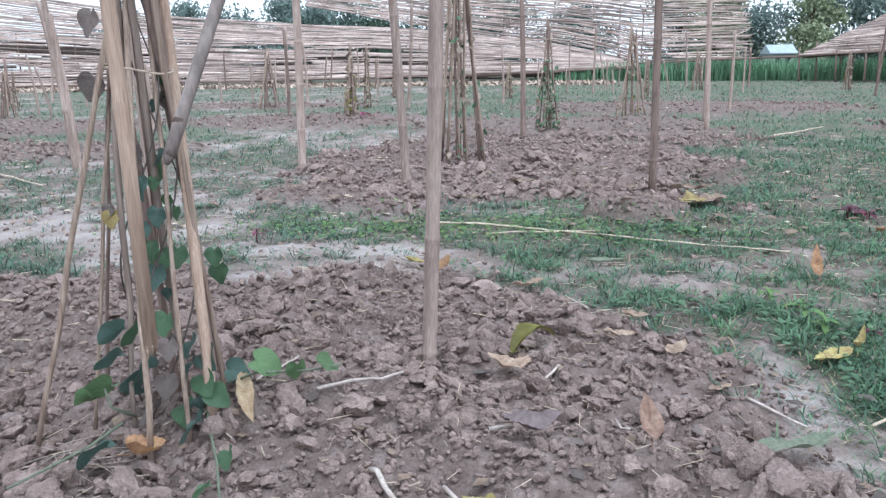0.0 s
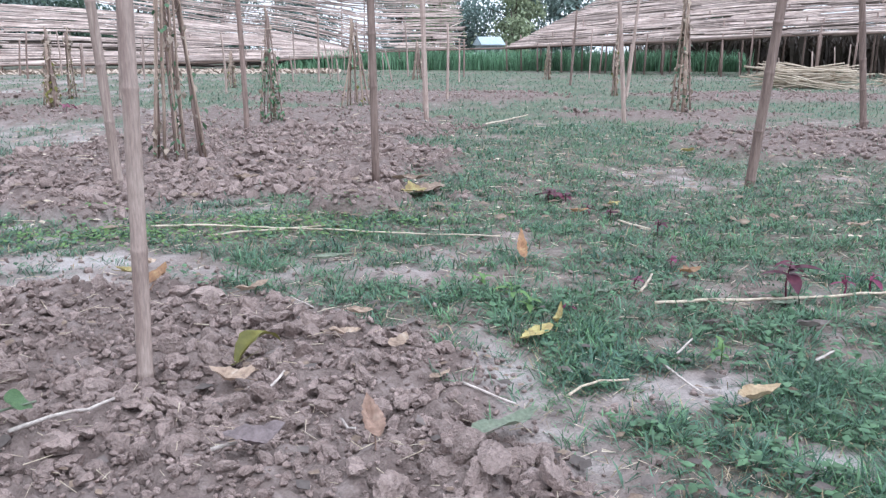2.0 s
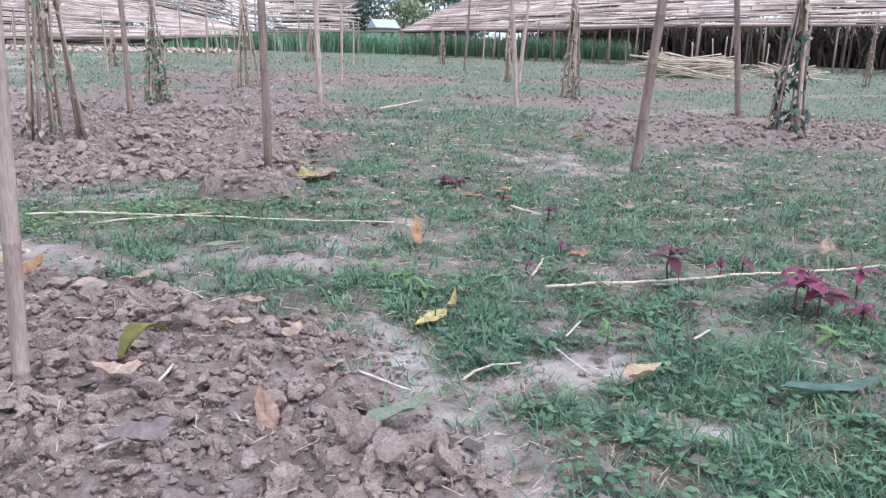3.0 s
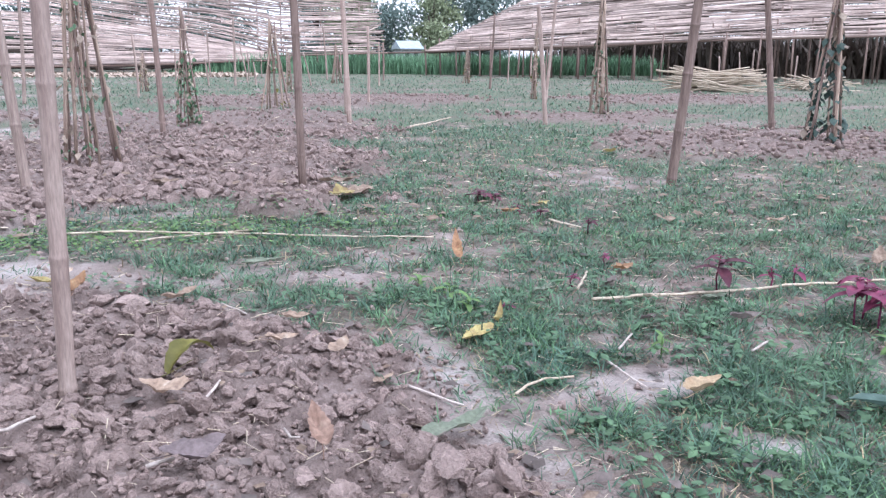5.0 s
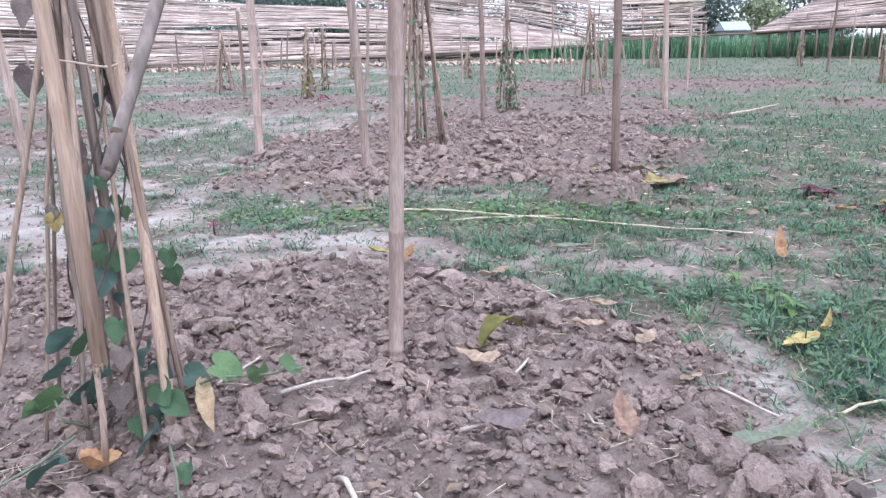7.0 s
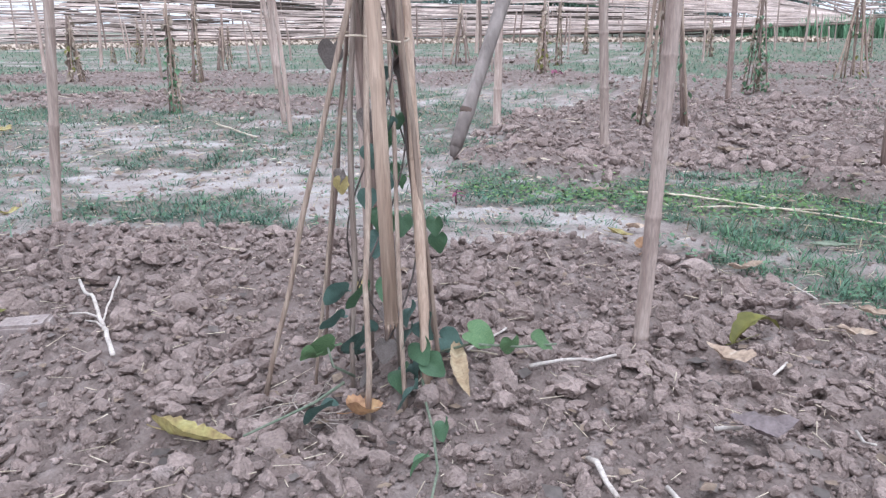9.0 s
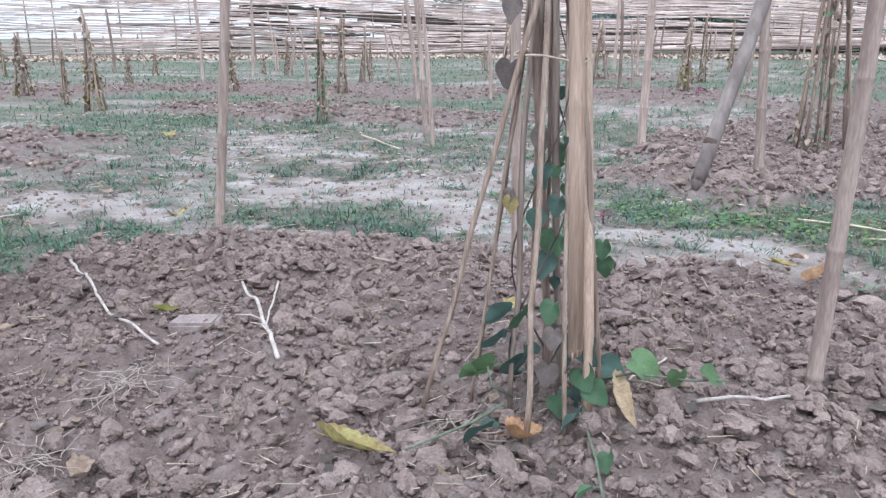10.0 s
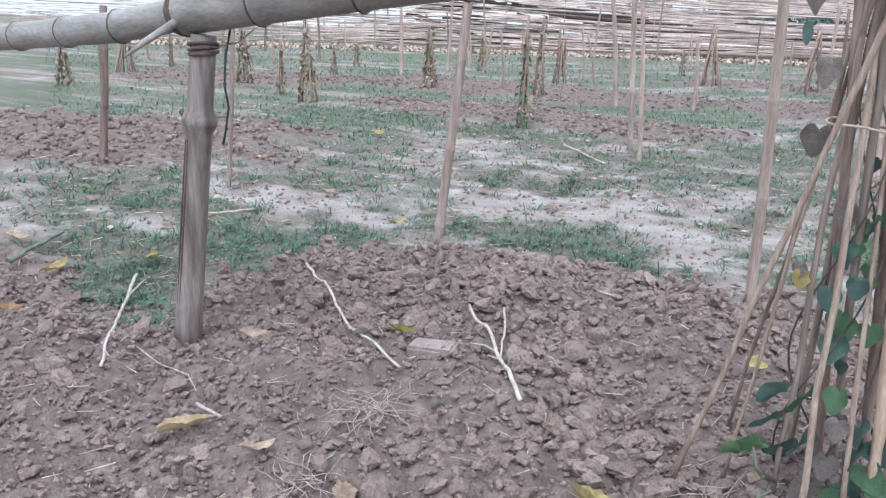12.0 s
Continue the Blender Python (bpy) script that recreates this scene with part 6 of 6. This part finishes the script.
def random_turns(rs, n):
    q = rs.normal(0, 1, (n, 4))
    q /= np.linalg.norm(q, axis=1)[:, None]
    w, x, y, z = q.T
    return np.stack([np.stack([1 - 2 * (y * y + z * z), 2 * (x * y - z * w), 2 * (x * z + y * w)], 1), np.stack([2 * (x * y + z * w), 1 - 2 * (x * x + z * z), 2 * (y * z - x * w)], 1),
                     np.stack([2 * (x * z - y * w), 2 * (y * z + x * w), 1 - 2 * (x * x + y * y)], 1)], 1)


def scatter_clods(x, y, size, level, rs, sink=0.25):
    """Lumps at places x, y of the given sizes: verts and faces of one mesh."""
    shapes = [clod_shape(100 * level + k, level) for k in range(14)]
    kind = rs.randint(0, 14, len(x))
    z = land(x, y) + size * (sink + rs.uniform(-0.35, 0.45, len(x)))
    turns = random_turns(rs, len(x))
    vs, fs, o = [], [], 0
    for k, (v, f) in enumerate(shapes):
        idx = np.where(kind == k)[0]
        if not len(idx):
            continue
        p = np.einsum("nij,vj->nvi", turns[idx], v) * size[idx][:, None, None]
        p[:, :, 2] *= 0.85
        p += np.stack([x[idx], y[idx], z[idx]], 1)[:, None, :]
        vs.append(p.reshape(-1, 3))
        fs.append((f[None] + (np.arange(len(idx)) * len(v))[:, None, None] + o).reshape(-1, 3))
        o += len(idx) * len(v)
    return np.concatenate(vs), np.concatenate(fs)


def on_beds(n, rs, x0, x1, y0, y1, least=0.5):
    x, y = rs.uniform(x0, x1, n), rs.uniform(y0, y1, n)
    keep = tilled(x, y) > least + rs.uniform(-0.35, 0.35, n)
    return x[keep], y[keep]


rs = np.random.RandomState(12)


def clear_of(x, y, size):
    """True where a lump of that size buries no leaf, twig or root."""
    free = np.ones(len(x), bool)
    for px, py, pr in RESTS:
        free &= (size < 0.01) | (np.hypot(x - px, y - py) > pr + size)
    return free


x, y = on_beds(19500, rs, -3.0, 0.95, 0.45, 2.85)
lumpy = value_noise(x * 4.3 + 9, y * 4.3 + 5) * 0.65 + value_noise(x * 11, y * 11 + 8) * 0.35
keep = (rs.uniform(0, 1, len(x)) < 0.3 + 1.1 * lumpy) & (np.abs(np.arctan2(x, y)) < 1.36)
x, y, lumpy = x[keep], y[keep], lumpy[keep]
fine = (x < -1.25) & (y < 1.75)
keep = ~(fine & (rs.uniform(0, 1, len(x)) < 0.15))
x, y, lumpy, fine = x[keep], y[keep], lumpy[keep], fine[keep]
s = (0.0055 + 0.031 * rs.beta(0.8, 4.0, len(x))) * (0.6 + 0.8 * lumpy) * np.where(fine, 0.7, 1.0)
keep = clear_of(x, y, s)
x, y, s = x[keep], y[keep], s[keep]
coarse = (s > 0.022) & (np.hypot(x, y) < 2.0)
v1, f1 = scatter_clods(x[coarse], y[coarse], s[coarse], 3, rs, 0.45)
v2, f2 = scatter_clods(x[~coarse], y[~coarse], s[~coarse], 2, rs, 0.45)
v, f = np.concatenate([v1, v2]), np.concatenate([f1, f2 + len(v1)])
tagged(new("soil_clods", array_mesh("soil_clods", v, f, CLOD, True, 24)), "loose dry clods covering the tilled bed", "soil clods", kind="stuff")
x, y = on_beds(14000, rs, -2.8, 0.95, 0.45, 2.6, 0.35)
keep = (np.abs(np.arctan2(x, y)) < 1.32) & (np.hypot(x, y) > 0.85)
x, y = x[keep], y[keep]
v, f = scatter_clods(x, y, rs.uniform(0.0025, 0.008, len(x)), 1, rs, 0.7)
tagged(new("soil_crumbs", array_mesh("soil_crumbs", v, f, CLOD, False)), "small dry crumbs between the clods", "soil crumbs", kind="stuff")
x, y = on_beds(12500, rs, -1.4, 2.6, 3.3, 7.6)
lumpy = value_noise(x * 2.6 + 3, y * 2.6 + 5)
keep = rs.uniform(0, 1, len(x)) < 0.3 + lumpy
x, y, lumpy = x[keep], y[keep], lumpy[keep]
s = (0.009 + 0.05 * rs.beta(0.7, 5.0, len(x))) * (0.6 + 0.8 * lumpy)
coarse = s > 0.028
v1, f1 = scatter_clods(x[coarse], y[coarse], s[coarse], 2, rs)
v2, f2 = scatter_clods(x[~coarse], y[~coarse], s[~coarse], 1, rs)
v, f = np.concatenate([v1, v2]), np.concatenate([f1, f2 + len(v1)])
x, y = on_beds(9000, rs, -1.4, 2.6, 3.3, 7.6, 0.3)
v3, f3 = scatter_clods(x, y, rs.uniform(0.005, 0.014, len(x)), 1, rs, 0.45)
v, f = np.concatenate([v, v3]), np.concatenate([f, f3 + len(v)])
tagged(new("soil_clods", array_mesh("soil_clods", v, f, CLOD, True, 30)), "dry clods covering the second tilled bed", "soil clods", kind="stuff")
xs, ys = [], []
for cx, cy, hx, hy, turn in BEDS[3:]:
    x, y = on_beds(int((1500 if math.hypot(cx, cy) < 8.2 else 420) * hx * hy), rs, cx - hx - 0.3, cx + hx + 0.3, cy - hy - 0.3, cy + hy + 0.3)
    xs.append(x), ys.append(y)
x, y = np.concatenate(xs), np.concatenate(ys)
v, f = scatter_clods(x, y, 0.012 + 0.036 * rs.beta(0.9, 3.8, len(x)), 1, rs)
tagged(new("soil_clods", array_mesh("soil_clods", v, f, CLOD, False)), "dry clods on the far tilled beds", "soil clods", kind="stuff")
x, y = rs.uniform(-5, 4.5, 16000), rs.uniform(0.6, 6.5, 16000)
keep = (tilled(x, y) < 0.3) & (rs.uniform(0, 1, len(x)) > 0.75 * grass_cover(x, y))
x, y = x[keep], y[keep]
v, f = scatter_clods(x, y, 0.004 + 0.016 * rs.beta(1, 3.5, len(x)), 1, rs, 0.3)
tagged(new("loose_crumbs", array_mesh("loose_crumbs", v, f, CLOD)), "loose earth crumbs on sandy ground and grass", "soil crumbs", kind="stuff")

big = []
for k in range(10):
    v, f = clod_shape(900 + k, 3)
    big.append(array_mesh("clod", v, f, CLOD_BIG, True, 24))
x, y = on_beds(900, rs, -3.0, 0.8, 0.75, 2.75, 0.7)
clear = (np.hypot(x + 1.36, y - 1.44) > 0.14) & clear_of(x, y, np.full(len(x), 0.03))
x, y = x[clear], y[clear]
g = random.Random(9)
for i in range(min(280, len(x))):
    size = 0.015 + 0.019 * g.random() ** 1.8
    ob = part("clod", g.choice(big), ground)
    ob.matrix_basis = Matrix.LocRotScale((x[i], y[i], float(land(x[i], y[i])) + size * 0.3), Euler((g.uniform(0, 6), g.uniform(0, 6), g.uniform(0, 6))), Vector((size, size, size * 0.8)))
clod = part("clod", big[2], ground, "flat pale clod")
clod.matrix_basis = Matrix.LocRotScale((0.14, 2.46, ground_z(0.14, 2.46) + 0.016), Euler((0.2, 0.1, 0.5)), Vector((0.045, 0.04, 0.02)))


# ---- grass, weeds and litter ----
def grass_tufts(n, az0, az1, near, far, rs, thin=1.0, per=13):
    """Low tufts of arching blades, thick where the cover is thick."""
    az, d = rs.uniform(radians(az0), radians(az1), n), np.exp(rs.uniform(np.log(near), np.log(far), n))
    x, y = d * np.sin(az), d * np.cos(az)
    clump = value_noise(x * 9 + 50, y * 9 + 20)
    keep = rs.uniform(0, 1, n) < thin * np.maximum(grass_cover(x, y) * np.clip(1.7 * clump - 0.25, 0.1, 1), 0.05 * (1 - tilled(x, y)))
    x, y, d = x[keep], y[keep], d[keep]
    m = len(x)
    reach = rs.uniform(0.35, 1.25, m) ** 1.3
    a = rs.uniform(0, 2 * np.pi, m * per)
    spread = np.abs(rs.normal(0, 0.011, m * per)) * np.repeat(d, per) ** 0.6
    x, y, d, reach = np.repeat(x, per) + spread * np.cos(a), np.repeat(y, per) + spread * np.sin(a), np.repeat(d, per), np.repeat(reach, per)
    h = (0.02 + 0.05 * rs.beta(1.5, 2.2, len(x))) * reach * (0.85 + 0.01 * d)
    return blades(np.stack([x, y, land(x, y) - 0.002], 1), h * 1.15, rs.uniform(0.0014, 0.0034, len(x)) * (0.8 + 0.2 * d), 1.0, rs, a + rs.normal(0, 0.7, len(a)), True)


rs = np.random.RandomState(23)
v, f = grass_tufts(62000, -72, 62, 0.75, 8.5, rs, 1.0, 11)
tagged(new("grass", array_mesh("grass", v, f, GRASS)), "short patchy green grass on sandy soil", "grass", kind="stuff")
v, f = grass_tufts(22000, 61, 288, 0.6, 10.0, rs, 1.0, 7)
tagged(new("grass", array_mesh("grass", v, f, GRASS)), "patchy green grass on the bare side of the field", "grass", kind="stuff")
v, f = grass_tufts(27000, 4, 95, 1.5, 9.5, rs, 1.2, 7)
tagged(new("grass", array_mesh("grass", v, f, GRASS_FRESH)), "fresh green grass on the damp side of the field", "grass", kind="stuff")
n = 110000
az, d = rs.uniform(radians(-66), radians(55), n), np.exp(rs.uniform(np.log(6.5), np.log(32), n))
x, y = d * np.sin(az), d * np.cos(az)
keep = rs.uniform(0, 1, n) < grass_cover(x, y) * 0.9 + 0.05
x, y, d = x[keep], y[keep], d[keep]
v, f = blades(np.stack([x, y, land(x, y)], 1), rs.uniform(0.035, 0.085, len(x)), rs.uniform(0.002, 0.005, len(x)) * (d / 5), 1.6, rs, None, True)
tagged(new("grass", array_mesh("grass", v, f, GRASS)), "green grass over the far field", "grass", kind="stuff")

n = 42000
az, d = rs.uniform(radians(-72), radians(62), n), np.exp(rs.uniform(np.log(0.75), np.log(8), n))
x, y = d * np.sin(az), d * np.cos(az)
keep = rs.uniform(0, 1, n) < (0.12 + 0.5 * grass_cover(x, y)) * (1 - tilled(x, y))
x, y, d = x[keep], y[keep], d[keep]
v, f = blades(np.stack([x, y, land(x, y)], 1), rs.uniform(0.015, 0.05, len(x)) * (0.75 + 0.12 * d), rs.uniform(0.001, 0.0026, len(x)) * (0.8 + 0.2 * d), 2.1, rs, None, True)
tagged(new("dry_grass", array_mesh("dry_grass", v, f, GRASS_DRY)), "withered grass blades among the green", "dry grass", kind="stuff")
n = 4600
az, d = rs.uniform(radians(-70), radians(60), n), np.exp(rs.uniform(np.log(0.8), np.log(9), n))
x, y = d * np.sin(az), d * np.cos(az)
a, tilt = rs.uniform(0, 6.28, n), rs.normal(0, 0.15, n)
length, r = rs.uniform(0.012, 0.06, n) * (0.7 + 0.2 * d), rs.uniform(0.0006, 0.0014, n) * (0.6 + 0.3 * d)
keep = rs.uniform(0, 1, n) > 0.65 * tilled(x, y)
x, y, a, tilt, length, r = x[keep], y[keep], a[keep], tilt[keep], length[keep], r[keep]
n = len(x)
c = np.stack([x, y, land(x, y) + 0.006 + 0.012 * tilled(x, y)], 1)
u = np.stack([np.cos(a) * np.cos(tilt), np.sin(a) * np.cos(tilt), np.sin(tilt)], 1) * length[:, None] / 2
w = np.stack([-np.sin(a), np.cos(a), np.zeros(n)], 1) * r[:, None]
up = np.array([0, 0, 1.0]) * r[:, None]
v = np.stack([c - u - w, c - u + w, c - u + up * 1.6, c + u - w * 0.6, c + u + w * 0.6, c + u + up], 1).reshape(-1, 3)
o = np.arange(n)[:, None] * 6
f = np.concatenate([o + [0, 1, 4, 3], o + [1, 2, 5, 4], o + [2, 0, 3, 5]], 1).reshape(-1, 4)
tagged(new("straw_litter", array_mesh("straw_litter", v, f, STRAW)), "bits of straw and dry stems on the ground", "straw litter", kind="stuff")

g = random.Random(41)
places = []
for _ in range(4200):
    az, d = g.uniform(radians(-70), radians(60)), math.exp(g.uniform(math.log(0.9), math.log(8)))
    px, py = d * math.sin(az), d * math.cos(az)
    places.append((px, py, d))
cover = grass_cover(np.array([p[0] for p in places]), np.array([p[1] for p in places]))
green = [Vector((p[0], p[1], ground_z(p[0], p[1]) + 0.012 + 0.012 * g.random())) for p, c in zip(places, cover) if c > 0.25]
brown = [Vector((p[0], p[1], ground_z(p[0], p[1]) + 0.014)) for p, c in zip(places, cover) if c <= 0.25 or g.random() < 0.25][:420]
tagged(new("small_weeds", mesh_of("small_weeds", *leaf_cloud([p + Vector((g.gauss(0, 0.012), g.gauss(0, 0.012), g.uniform(0, 0.012))) for p in green for _ in range(4)], 0.026, g, -0.5, 0.3), LEAF_GREEN)), "small broad-leaved weeds in the grass", "weeds", kind="stuff")
clover = []
for _ in range(1500):
    px, py = g.gauss(0.1, 0.6), g.gauss(3.42, 0.16)
    clover.append(Vector((px, py, ground_z(px, py) + g.uniform(0.008, 0.03))))
tagged(new("clover", mesh_of("clover", *leaf_cloud(clover, 0.024, g, -0.5, 0.4), LEAF_LIGHT)), "strip of bright green clover between the beds", "clover", kind="stuff")
dark = []
for _ in range(900):
    az, d = g.uniform(radians(-70), radians(60)), math.exp(g.uniform(math.log(0.9), math.log(9)))
    px, py = d * math.sin(az), d * math.cos(az)
    if g.random() > 0.75 * float(tilled(px, py)):
        dark.append(Vector((px, py, ground_z(px, py) + 0.016)))
tagged(new("leaf_litter", mesh_of("leaf_litter", *leaf_cloud(dark, 0.042, g, -0.45, 0.2), LEAF_DARK)), "dark withered leaf scraps in grass and soil", "leaf litter", kind="stuff")
flecks = []
for _ in range(1500):
    az, d = g.uniform(radians(-66), radians(55)), math.exp(g.uniform(math.log(3.5), math.log(16)))
    px, py = d * math.sin(az), d * math.cos(az)
    flecks.append(Vector((px, py, ground_z(px, py) + 0.02)))
tagged(new("leaf_litter", mesh_of("leaf_litter", *leaf_cloud(flecks[:700], 0.07, g, -0.4, 0.2), LEAF_TAN)), "dry brown leaves strewn over the far field", "leaf litter", kind="stuff")
tagged(new("leaf_litter", mesh_of("leaf_litter", *leaf_cloud(flecks[1100:], 0.04, g, -0.4, 0.2), STRAW)), "pale husks strewn over the far field", "leaf litter", kind="stuff")
tagged(new("leaf_litter", mesh_of("leaf_litter", *leaf_cloud(brown, 0.03, g, -0.35, 0.15), LEAF_TAN)), "crumbled brown leaf litter on the ground", "leaf litter", kind="stuff")
